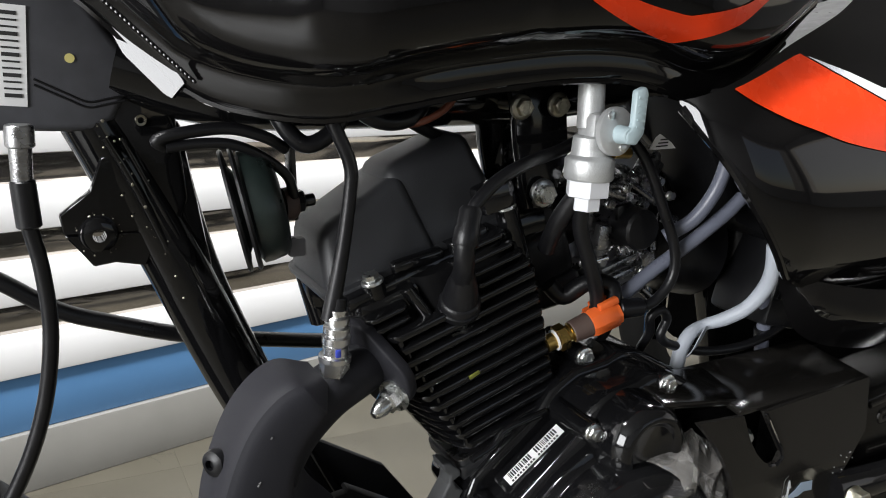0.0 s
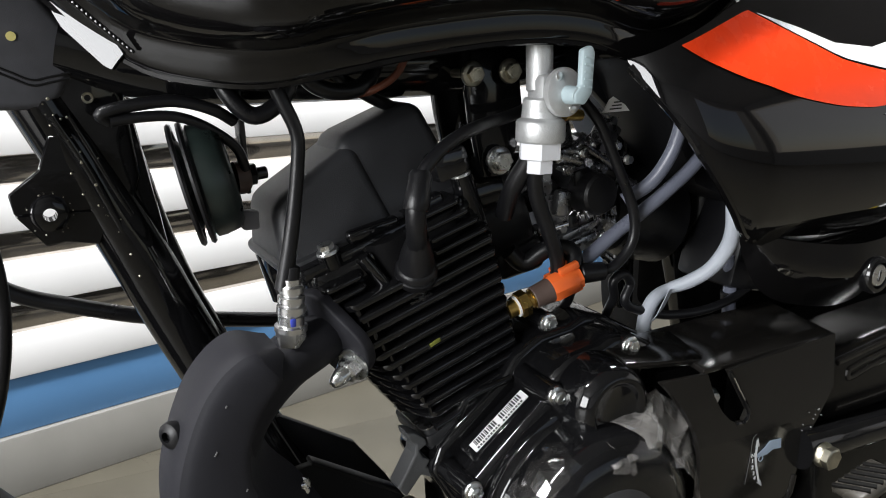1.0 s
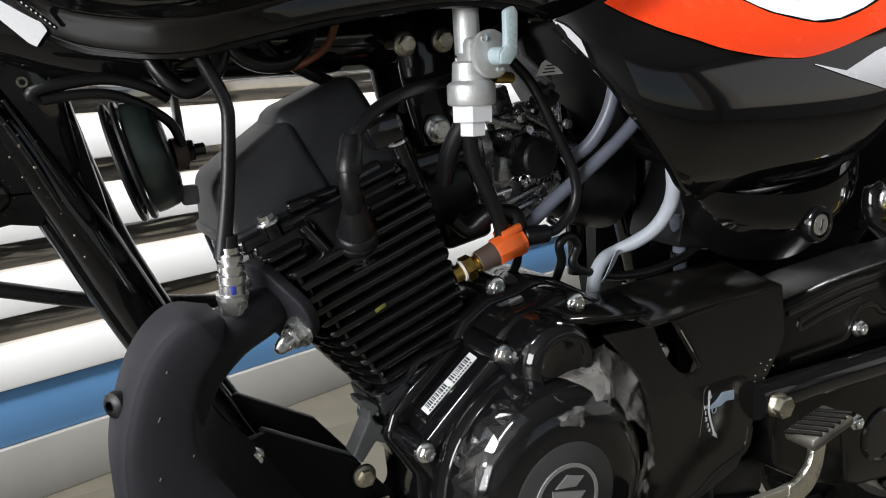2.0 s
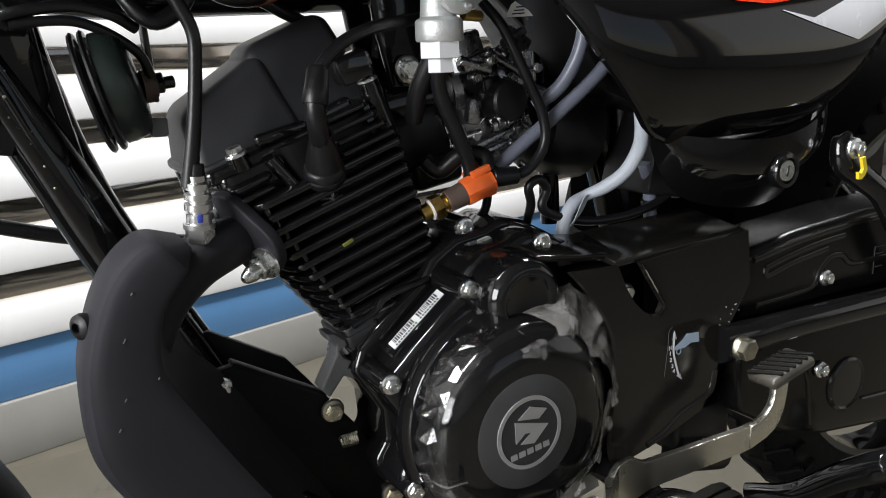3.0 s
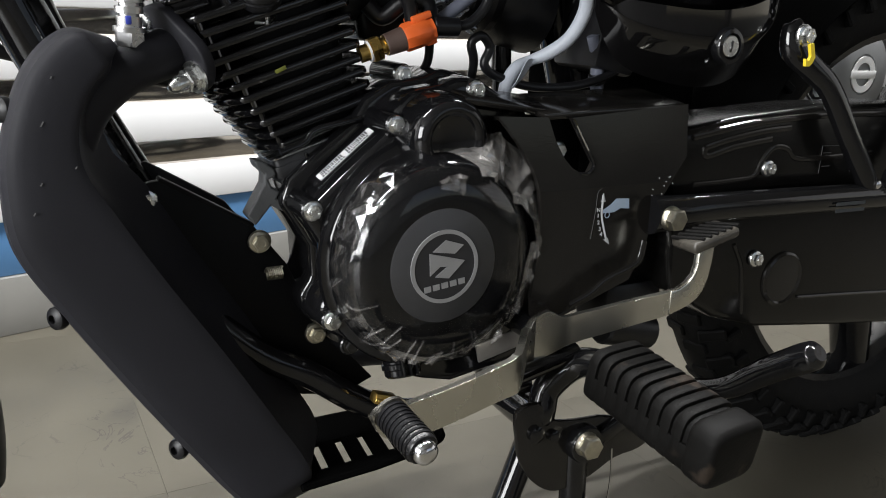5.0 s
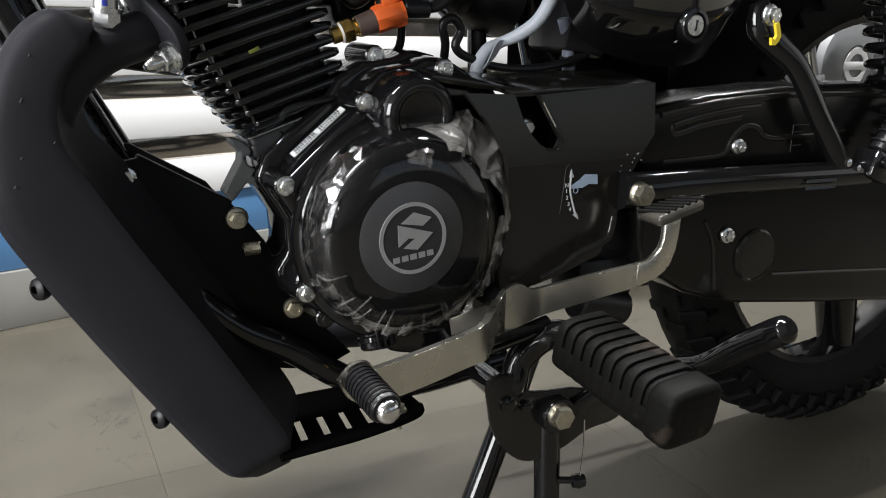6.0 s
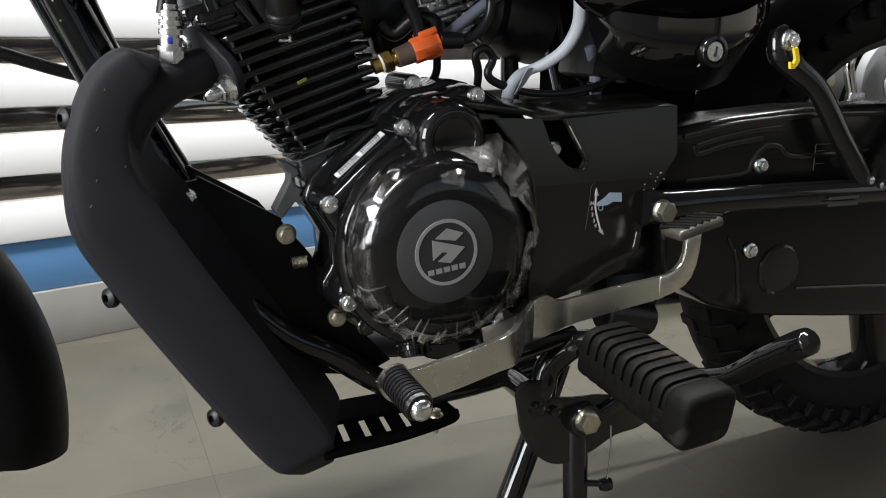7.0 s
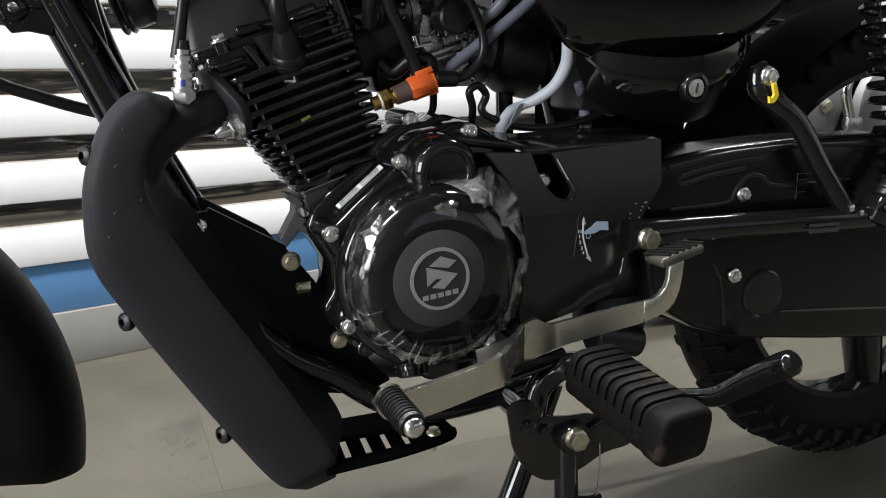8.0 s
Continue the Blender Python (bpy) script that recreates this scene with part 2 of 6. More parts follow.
def spline(pts, per=6, closed=False):
    """A smooth line through the given places."""
    P = [Vector(p) for p in pts]
    n, out = len(P), []
    for i in range(n if closed else n - 1):
        if closed:
            a, b, c, d = P[(i - 1) % n], P[i], P[(i + 1) % n], P[(i + 2) % n]
        else:
            b, c = P[i], P[i + 1]
            a = P[i - 1] if i else b * 2 - c
            d = P[i + 2] if i + 2 < n else c * 2 - b
        for k in range(per):
            s = k / per
            out.append(0.5 * ((2 * b) + (c - a) * s + (2 * a - 5 * b + 4 * c - d) * s * s + (3 * b - a - 3 * c + d) * s ** 3))
    if not closed:
        out.append(P[-1])
    return out


def prism(outline, y0, y1, bevel=0.003, segs=2, curve=0):
    """A slab with the given side outline (x, z) from y0 to y1."""
    if curve:
        outline = [(p.x, p.y) for p in spline([(a, b, 0) for a, b in outline], curve, True)]
    bm = bmesh.new()
    lo = [bm.verts.new((x, y0, z)) for x, z in outline]
    hi = [bm.verts.new((x, y1, z)) for x, z in outline]
    bm.faces.new(lo)
    bm.faces.new(hi[::-1])
    n = len(lo)
    for i in range(n):
        bm.faces.new((lo[i], hi[i], hi[(i + 1) % n], lo[(i + 1) % n]))
    bmesh.ops.recalc_face_normals(bm, faces=bm.faces)
    if bevel:
        round_edges(bm, bevel, segs)
    return bm


def box(size, m, bevel=0.003, segs=2):
    bm = bmesh.new()
    bmesh.ops.create_cube(bm, size=1, matrix=Matrix.Diagonal((*size, 1)))
    if bevel:
        round_edges(bm, bevel, segs)
    bmesh.ops.transform(bm, matrix=m, verts=bm.verts)
    return bm


def axis_pose(at, axis):
    """A pose at a place whose z runs along the axis."""
    return Matrix.Translation(at) @ Vector(axis).normalized().to_track_quat("Z", "Y").to_matrix().to_4x4()


def lathe(profile, at, axis, segs=24, closed=False):
    """Turns a profile (radius, height) round an axis."""
    bm = bmesh.new()
    rings = []
    for r, h in profile:
        if r < 1e-6:
            rings.append([bm.verts.new((0, 0, h))])
        else:
            rings.append([bm.verts.new((r * math.cos(2 * math.pi * k / segs), r * math.sin(2 * math.pi * k / segs), h)) for k in range(segs)])
    pairs = list(zip(rings, rings[1:])) + ([(rings[-1], rings[0])] if closed else [])
    for a, b in pairs:
        for k in range(segs):
            j = (k + 1) % segs
            if len(a) == 1 and len(b) > 1:
                bm.faces.new((a[0], b[k], b[j]))
            elif len(b) == 1 and len(a) > 1:
                bm.faces.new((a[k], a[j], b[0]))
            elif len(a) > 1:
                bm.faces.new((a[k], a[j], b[j], b[k]))
    bmesh.ops.transform(bm, matrix=axis_pose(at, axis), verts=bm.verts)
    return bm


def rod(a, b, r, r2=None, segs=16, bevel=0.0):
    """A round bar between two places."""
    a, b = Vector(a), Vector(b)
    h, r2 = (b - a).length, r if r2 is None else r2
    e = bevel or min(r, r2) * 0.12
    return lathe([(0, 0), (r - e, 0), (r, e), (r2, h - e), (r2 - e, h), (0, h)], a, b - a, segs)


def tube(pts, r, segs=10, per=6, flat=1.0, up=(0, 1, 0)):
    """A hose or bent tube along a smooth line; r may be a list with one radius a place."""
    line = spline(pts, per)
    n = len(line)
    rs = [r] * n if not isinstance(r, (list, tuple)) else [r[min(int(i / per), len(r) - 1)] * (1 - (i % per) / per) + r[min(int(i / per) + 1, len(r) - 1)] * ((i % per) / per) for i in range(n)]
    bm = bmesh.new()
    side = Vector(up)
    rings = []
    for i, p in enumerate(line):
        d = (line[min(i + 1, n - 1)] - line[max(i - 1, 0)]).normalized()
        side = (side - d * side.dot(d)).normalized()
        other = d.cross(side)
        rings.append([bm.verts.new(p + (side * math.cos(2 * math.pi * k / segs) * flat + other * math.sin(2 * math.pi * k / segs)) * rs[i]) for k in range(segs)])
    for a, b in zip(rings, rings[1:]):
        for k in range(segs):
            bm.faces.new((a[k], a[(k + 1) % segs], b[(k + 1) % segs], b[k]))
    bm.faces.new(rings[0][::-1])
    bm.faces.new(rings[-1])
    return bm


def sheet(fn, nu, nv, thick=0.0):
    """A curved sheet fn(u, v) -> place, u and v from 0 to 1; thick: moved in along its normals and closed."""
    bm = bmesh.new()
    g = [[bm.verts.new(fn(i / nu, j / nv)) for j in range(nv + 1)] for i in range(nu + 1)]
    for i in range(nu):
        for j in range(nv):
            bm.faces.new((g[i][j], g[i + 1][j], g[i + 1][j + 1], g[i][j + 1]))
    if thick:
        bm.normal_update()
        bmesh.ops.solidify(bm, geom=bm.faces[:], thickness=thick)
    return bm


def lerp_line(pts, x):
    """The height of a smooth line z(x) given by (x, z) knots."""
    if x <= pts[0][0]:
        return pts[0][1]
    for (a, b), (c, d) in zip(pts, pts[1:]):
        if x <= c:
            s = (x - a) / (c - a)
            return b + (d - b) * s
    return pts[-1][1]


def smooth_knots(pts, per=8):
    return [(p.x, p.y) for p in spline([(a, b, 0) for a, b in pts], per)]


def hexagon(r, h, at, axis, chamfer=0.12):
    """A hexagonal head with its corners turned off."""
    bm = lathe([(0, 0), (r, 0), (r, h * (1 - chamfer)), (r * 0.86, h), (0, h)], (0, 0, 0), (0, 0, 1), 6)
    bmesh.ops.transform(bm, matrix=axis_pose(at, axis), verts=bm.verts)
    return bm


def bolt(at, axis=(0, -1, 0), r=0.0052, name="bolt", parent=None, material=None, flange=1.45, stem=0.02, dish=True, label=""):
    """A flanged hexagon bolt whose flange sits at a place and whose head points along the axis."""
    ax = Vector(axis).normalized()
    at = Vector(at)
    bm = lathe([(0, -0.001), (r * flange, -0.001), (r * flange, r * 0.12), (r * flange * 0.93, r * 0.3), (r * 1.0, r * 0.45), (0, r * 0.45)], at, ax, 18)
    top = r * 1.15
    head = hexagon(r * 1.04, top - r * 0.4, at + ax * r * 0.4, ax)
    bm = merge(bm, head)
    if dish:
        bm = merge(bm, lathe([(r * 0.42, top - 0.0004), (r * 0.46, top + r * 0.06), (r * 0.62, top + r * 0.06), (r * 0.66, top - 0.0004)], at, ax, 14))
    if stem:
        bm = merge(bm, rod(at - ax * stem, at, r * 0.55, segs=10))
    return part(name, bm, material or ZINC, parent, label, smooth=35)


def writing(text, at, right, up, size, material, parent, name="marking", thick=0.0003):
    c = bpy.data.curves.new(name, "FONT")
    c.body, c.size, c.extrude, c.align_x, c.align_y = text, size, thick, "CENTER", "CENTER"
    tmp = bpy.data.objects.new(name, c)
    scene.collection.objects.link(tmp)
    me = bpy.data.meshes.new_from_object(tmp.evaluated_get(bpy.context.evaluated_depsgraph_get()))
    bpy.data.objects.remove(tmp)
    r, u = Vector(right).normalized(), Vector(up)
    n = r.cross(u).normalized()
    u = n.cross(r)
    me.transform(Matrix.Translation(at) @ Matrix((r, u, n)).transposed().to_4x4())
    me.materials.append(material)
    ob = new(name, me)
    ob.parent = parent
    ob.matrix_parent_inverse = Matrix.Translation(-root_of(parent))
    return ob


def slab(outline, z0, z1, m, bevel=0.0, segs=2):
    """A slab with an outline (x, y) from z0 to z1 in the pose m."""
    bm = bmesh.new()
    lo = [bm.verts.new((x, y, z0)) for x, y in outline]
    hi = [bm.verts.new((x, y, z1)) for x, y in outline]
    bm.faces.new(lo[::-1])
    bm.faces.new(hi)
    n = len(lo)
    for i in range(n):
        bm.faces.new((lo[i], lo[(i + 1) % n], hi[(i + 1) % n], hi[i]))
    bmesh.ops.recalc_face_normals(bm, faces=bm.faces)
    if bevel:
        round_edges(bm, bevel, segs)
    bmesh.ops.transform(bm, matrix=m, verts=bm.verts)
    return bm


def round_rect(x0, x1, y0, y1, r, n=4):
    out = []
    for cx, cy, a0 in ((x1 - r, y1 - r, 0), (x0 + r, y1 - r, 90), (x0 + r, y0 + r, 180), (x1 - r, y0 + r, 270)):
        for k in range(n + 1):
            a = radians(a0 + 90 * k / n)
            out.append((cx + r * math.cos(a), cy + r * math.sin(a)))
    return out


# ---- the setting ----
WALL_AZ = 14.0
WALL_M = pose(-0.3, 0.895, 0, 0, 0, WALL_AZ)  # x along the wall, y into it

floor_base = tagged(part("floor", box((10.5, 9.5, 0.1), pose(0.2, -0.2, -0.0545), 0), JOINT), "grey stone tiled showroom floor with thin joints", "floor", kind="structure")
tile_me = None
TS = 0.60
for i in range(-8, 9):
    for j in range(-7, 3):
        cx, cy = 0.15 + i * TS, -0.05 + j * TS
        if tile_me is None:
            b = box((TS - 0.0003, TS - 0.0003, 0.008), Matrix.Identity(4), 0)
            tile_me = finish(b, "floor_tile", FLOORT, 0)
        t_ob = new("floor_tile", tile_me)
        t_ob.parent = floor_base
        t_ob.matrix_basis = pose(cx, cy, -0.004, 0, 0, 0)

wall = tagged(part("wall_display", box((10.5, 0.12, 3.0), WALL_M @ pose(0, 0.075, 1.5), 0), WALLW), "white panelled showroom wall with polished strips", "wall", kind="structure")
tagged(part("baseboard", box((10.5, 0.022, 0.108), WALL_M @ pose(0, 0.004, 0.054), 0.002), SKIRT), "grey tiled skirting at the foot of the wall", "skirting", kind="structure")
tagged(part("trim_blue_band", box((10.5, 0.012, 0.10), WALL_M @ pose(0, 0.009, 0.159), 0.001), WALLB), "blue painted band above the skirting", "wall band", kind="structure")
for k in range(20):
    z0 = 0.209 + k * 0.1225
    part("panel", box((10.5, 0.02, 0.0745), WALL_M @ pose(0, 0.005, z0 + 0.0373), 0.002), WALLW, wall)
    part("strip", box((10.5, 0.012, 0.048), WALL_M @ pose(0, 0.011, z0 + 0.0985), 0.0005), STRIP, wall)
# unseen walls and ceiling added to close the room
side = merge(*[box((0.12, y1 - y0, z1 - z0), pose(4.9, (y0 + y1) / 2, (z0 + z1) / 2), 0) for y0, y1, z0, z1 in (
    (-5.05, -4.25, 0, 3), (-0.65, 4.45, 0, 3), (-4.25, -0.65, 0, 0.67), (-4.25, -0.65, 2.73, 3))])
tagged(part("wall_side", side, PLASTER, smooth=0), "unseen dark grey wall closing the room round a shaded window", "wall", kind="structure")
tagged(part("ceiling", box((10.6, 9.6, 0.1), pose(0.2, -0.2, 3.05), 0), CEIL), "unseen ceiling closing the room, kept dark to dim reflections", "ceiling", kind="structure")


front_m = pose(0, -4.5, 0)
front = merge(*[box((x1 - x0, 0.12, z1 - z0), front_m @ pose((x0 + x1) / 2, 0, (z0 + z1) / 2), 0) for x0, x1, z0, z1 in (
    (-5.0, 0.45, 0, 3), (4.65, 5.0, 0, 3), (0.45, 4.65, 0, 0.67), (0.45, 4.65, 2.73, 3))])
tagged(part("wall_front", front, PLASTER, smooth=0), "unseen dark grey front wall closing the room", "wall", kind="structure")
west = merge(*[box((0.12, y1 - y0, z1 - z0), pose(-4.9, (y0 + y1) / 2, (z0 + z1) / 2), 0) for y0, y1, z0, z1 in (
    (-5.05, -3.2, 0, 3), (-0.6, 4.45, 0, 3), (-3.2, -0.6, 0, 0.45), (-3.2, -0.6, 2.75, 3))])
tagged(part("wall_west", west, PLASTER, smooth=0), "unseen dark grey side wall closing the room round a shop window", "wall", kind="structure")
win = tagged(new("window_1"), "dark aluminium framed shop window", "window", kind="structure")
win.location = (-4.9, -1.9, 0.45)
for k in range(4):
    part("frame", box((0.06, 0.05, 2.3), pose(-4.9, -3.175 + k * 0.85, 1.6), 0.004), ALUFRAME, win)
win = tagged(new("window_2"), "unseen shaded shop window in dark aluminium", "window", kind="structure")
win.location = (4.9, -2.45, 0.67)
for k in (0, 3):
    part("frame", box((0.06, 0.05, 2.06), pose(4.9, -4.225 + k * 1.183, 1.70), 0.004), ALUFRAME, win)
win = tagged(new("window_3"), "unseen shaded shop front window in dark aluminium", "window", kind="structure")
win.location = (2.55, -4.5, 0.67)
for k in (0, 4):
    part("frame", box((0.05, 0.06, 2.06), pose(0.475 + k * 1.0375, -4.5, 1.70), 0.004), ALUFRAME, win)

# ---- the motorcycle on its stand ----
bike = thing("motorcycle", (0.05, 0.03, 0.0), "black motorcycle with orange-red decals parked on its stand", "motorcycle", kind="")
ANG = radians(19)
CA, SA = math.cos(ANG), math.sin(ANG)
ENG = Matrix(((CA, 0, -SA, -0.025), (0, 1, 0, 0), (SA, 0, CA, 0.40), (0, 0, 0, 1)))

def E3(u, y, v):
    return (-0.025 + u * CA - v * SA, y, 0.40 + u * SA + v * CA)


VAX = (-SA, 0, CA)
LEFT = (0, -1, 0)

# crankcase and its cover
case_out = [(-0.026, 0.496), (-0.045, 0.480), (-0.066, 0.464), (-0.084, 0.448), (-0.092, 0.428), (-0.081, 0.411), (-0.068, 0.390), (-0.066, 0.362), (-0.078, 0.347), (-0.073, 0.328), (-0.055, 0.315), (-0.022, 0.296), (0.03, 0.276), (0.09, 0.276),
            (0.135, 0.30), (0.155, 0.36), (0.15, 0.45), (0.12, 0.505), (0.074, 0.530), (0.052, 0.535), (0.036, 0.528), (0.006, 0.524), (-0.018, 0.510)]
plate_out = [(-0.012, 0.490), (-0.032, 0.474), (-0.054, 0.455), (-0.074, 0.437)] + [(x * 0.97 + 0.001, (z - 0.4) * 0.97 + 0.4) for x, z in case_out[4:-1]] + [(-0.008, 0.505)]
case = part("crankcase", merge(prism(case_out, -0.060, 0.004, 0.006, 3), prism(plate_out, -0.099, -0.055, 0.010, 4)),
            GLOSS, bike, "gloss black engine case")
# deck towards the cylinder and rear gearbox shell
def nose(u0, u1, grow=0.0):
    """The outline of the cylinder from above, blunt in front."""
    g = grow
    return [(u0 + 0.004, -0.052 - g), (u0 - 0.001 - g, -0.047 - g), (u0 - 0.0115 - g, -0.020), (u0 - 0.0115 - g, 0.022), (u0 - 0.002, 0.046 + g), (u0 + 0.010, 0.052 + g),
            (u1 - 0.006, 0.052 + g), (u1 + g, 0.045), (u1 + g, -0.045), (u1 - 0.005, -0.052 - g)]


part("cylinder_deck", merge(slab(round_rect(-0.0445, 0.052, -0.051, 0.004, 0.005), 0.036, 0.080, ENG, 0.0015), slab(round_rect(-0.0470, 0.054, -0.0525, 0.006, 0.006), 0.064, 0.074, ENG, 0.001),
                            slab(round_rect(-0.0455, 0.053, -0.052, 0.005, 0.006), 0.050, 0.0535, ENG, 0.0008)), SATIN, case)
part("gasket", slab(round_rect(-0.0465, 0.053, -0.0525, 0.005, 0.006), 0.0800, 0.0812, ENG), ALU, case, "thin bright gasket edge")
part("front_casting", prism([(-0.1092, 0.4628), (-0.1071, 0.4564), (-0.1011, 0.4513), (-0.1019, 0.4430), (-0.1162, 0.4179), (-0.1093, 0.4094), (-0.0964, 0.4249), (-0.0793, 0.4157), (-0.0760, 0.4216), (-0.0917, 0.4306), (-0.0885, 0.4359), (-0.0952, 0.4397), (-0.0979, 0.4463), (-0.0914, 0.4498), (-0.0927, 0.4543), (-0.1021, 0.4615)], -0.052, -0.034, 0.0015), RAWCAST, case, "raw grey casting web", smooth=0)
part("web_rib", rod(E3(-0.020, -0.053, 0.030), E3(-0.018, -0.053, 0.077), 0.0016), GLOSS, case)
part("web_rib", tube([E3(-0.044, -0.052, 0.036), E3(-0.030, -0.056, 0.026), E3(-0.012, -0.060, 0.030), E3(-0.004, -0.060, 0.044)], 0.0022), GLOSS, case)
part("case_ridge", tube([(-0.092, -0.066, 0.470), (-0.072, -0.064, 0.477), (-0.060, -0.062, 0.487), (-0.022, -0.060, 0.494)], 0.003), GLOSS, case)
# bosses and bolts round the cover
for at, r, mt in (((-0.010, -0.104, 0.494), 0.0056, ZINC), ((0.063, -0.100, 0.520), 0.0056, ZINC), ((-0.077, -0.097, 0.429), 0.0056, ZINC),
                  ((-0.064, -0.104, 0.339), 0.0056, ZINC), ((0.022, -0.047, 0.529), 0.0056, ZINC), ((-0.042, -0.088, 0.308), 0.005, DARKBOLT)):
    x, y, z = at
    part("boss", rod((x, y + 0.05, z), (x, y, z), 0.0105, 0.0092, 16), GLOSS, case)
    bolt(at, LEFT, r, parent=case, material=mt)
# starter gear bulge
part("starter_bulge", lathe([(0, 0.0395), (0.0185, 0.0395), (0.0200, 0.0405), (0.0220, 0.0432), (0.0245, 0.0440), (0.0275, 0.0430), (0.0310, 0.0395), (0.0340, 0.0330), (0.0360, 0.0240), (0.0370, 0.0)], (0.028, -0.088, 0.484), LEFT, 40), GLOSS, case)

# alternator cover with its emblem
CC = Vector((0.010, 0, 0.391))


def drum(a, r, h):
    """A place on or over the cover: angle, radius and height over the case; the foot sits a little to the rear."""
    off = 1 - min(1.0, h / 0.066)
    return (CC.x + 0.018 * off + r * math.cos(a), -0.092 - h, CC.z - 0.006 * off + r * math.sin(a))


DRUM = [(0.1010, 0.0), (0.1010, 0.0100), (0.0985, 0.0135), (0.0930, 0.0155), (0.0905, 0.0185), (0.0880, 0.0320), (0.0850, 0.0435), (0.0800, 0.0530), (0.0720, 0.0605), (0.0620, 0.0645), (0.0520, 0.0656), (0.0, 0.0656)]
cover = part("alternator_cover", merge(sheet(lambda u, v: drum(2 * math.pi * u, *Vector(DRUM[min(int(v * 11), 10)]).lerp(Vector(DRUM[min(int(v * 11), 10) + 1]), v * 11 - min(int(v * 11), 10))), 72, 11)),
             GLOSS, bike, "round gloss black alternator cover wrapped in clear film")
FY = -0.1583
EX = CC.x - 0.003
part("emblem_disc", lathe([(0.0455, 0), (0.0455, 0.0004), (0.0448, 0.0008), (0.0, 0.0008)], (EX, FY + 0.0008, CC.z + 0.001), LEFT, 56), EMBLEMDARK, cover, "dark grey round emblem plate")
part("emblem_ring", lathe([(0.0262, 0), (0.0262, 0.0012), (0.0293, 0.0012), (0.0293, 0)], (EX, FY, CC.z + 0.001), LEFT, 56), EMBLEM, cover, "silver ring of the emblem")
part("emblem_disc", lathe([(0.0264, 0), (0.0264, 0.0003), (0, 0.0003)], (EX, FY - 0.0003, CC.z + 0.001), LEFT, 48), mat("emblem_dark_field", (0.022, 0.022, 0.024), 0.35, vary=0.1), cover)
for shape in ([(0.0, 0.0222), (0.0155, 0.0172), (0.0080, 0.0108), (-0.0110, 0.0138)],
              [(-0.0138, 0.0128), (0.0015, 0.0088), (-0.0045, 0.0016), (-0.0128, -0.0050)],
              [(0.0015, 0.0088), (0.0170, 0.0045), (0.0015, 0.0008), (-0.0045, 0.0016)],
              [(0.0170, 0.0045), (0.0035, -0.0085), (-0.0085, -0.0065), (0.0015, 0.0008)]):
    part("emblem_shape", prism([(EX + x, CC.z + z) for x, z in shape], FY - 0.0016, FY, 0), EMBLEM, cover, smooth=0)
for k in range(5):
    part("emblem_bar", box((0.0056, 0.0012, 0.0046), pose(EX - 0.0146 + k * 0.0074, FY - 0.0008, CC.z - 0.0140 + 0.0009 * (k - 2), 0, -7, 0), 0), EMBLEM, cover)


# clear film stretched over the cover: taut on the face, gathered in pleats round the side
def film(u, v):
    r, h = 0.0440 + 0.0330 * v, 0.0672 - 0.0108 * v ** 3
    a = 2 * math.pi * u
    return drum(a, r, h + 0.0006 * noise.noise((9 * math.cos(a), 9 * math.sin(a), 5 * v)))


wrap = part("protective_film", sheet(film, 120, 14), FILM, cover, "crinkled clear plastic film", smooth=80)


def pleats(a0, a1, step, seed, swell):
    """The gathered skirt of the film between two angles (degrees)."""
    rs = random.Random(seed)
    bm = bmesh.new()
    rows = []
    a, k = a0, 0
    while a < a1:
        ridge = 1.0 if k % 2 else -0.7
        amp = rs.uniform(0.45, 1.2) * ridge
        ends = min(1.0, (a - a0) / 14 + 0.1, (a1 - a) / 14 + 0.1)
        prof = [(0.0760 + 0.0005 * amp, 0.0578), (0.0800 + 0.0012 * amp, 0.0545 + 0.0005 * amp), (0.0835 + 0.0020 * amp * ends + 0.4 * swell * ends, 0.0490 + 0.0010 * amp),
                (0.0860 + 0.0027 * amp * ends + swell * ends, 0.0410 + 0.0015 * amp), (0.0872 + 0.0034 * amp * ends + swell * ends, 0.0310 + 0.002 * amp), (0.0885 + 0.0042 * amp * ends, 0.0225 + rs.uniform(-0.004, 0.004))]
        rows.append([bm.verts.new(drum(radians(a + rs.uniform(-0.25, 0.25) * step + (i - 3) * 0.5), r + rs.uniform(-0.0007, 0.0007), h + rs.uniform(-0.001, 0.001))) for i, (r, h) in enumerate(prof)])
        a += step * rs.uniform(0.55, 1.3)
        k += 1
    for p, q in zip(rows, rows[1:]):
        for i in range(5):
            if (i + k) % 2:
                bm.faces.new((p[i], q[i], q[i + 1]))
                bm.faces.new((p[i], q[i + 1], p[i + 1]))
            else:
                bm.faces.new((p[i], q[i], p[i + 1]))
                bm.faces.new((q[i], q[i + 1], p[i + 1]))
    return bm


part("film_pleats", pleats(116, 216, 7.5, 4, 0.0040), FOLD, wrap, "crumpled bright film on the side of the cover", smooth=0)
part("film_pleats", pleats(206, 356, 5.6, 9, 0.0010), WISP, wrap, smooth=0)


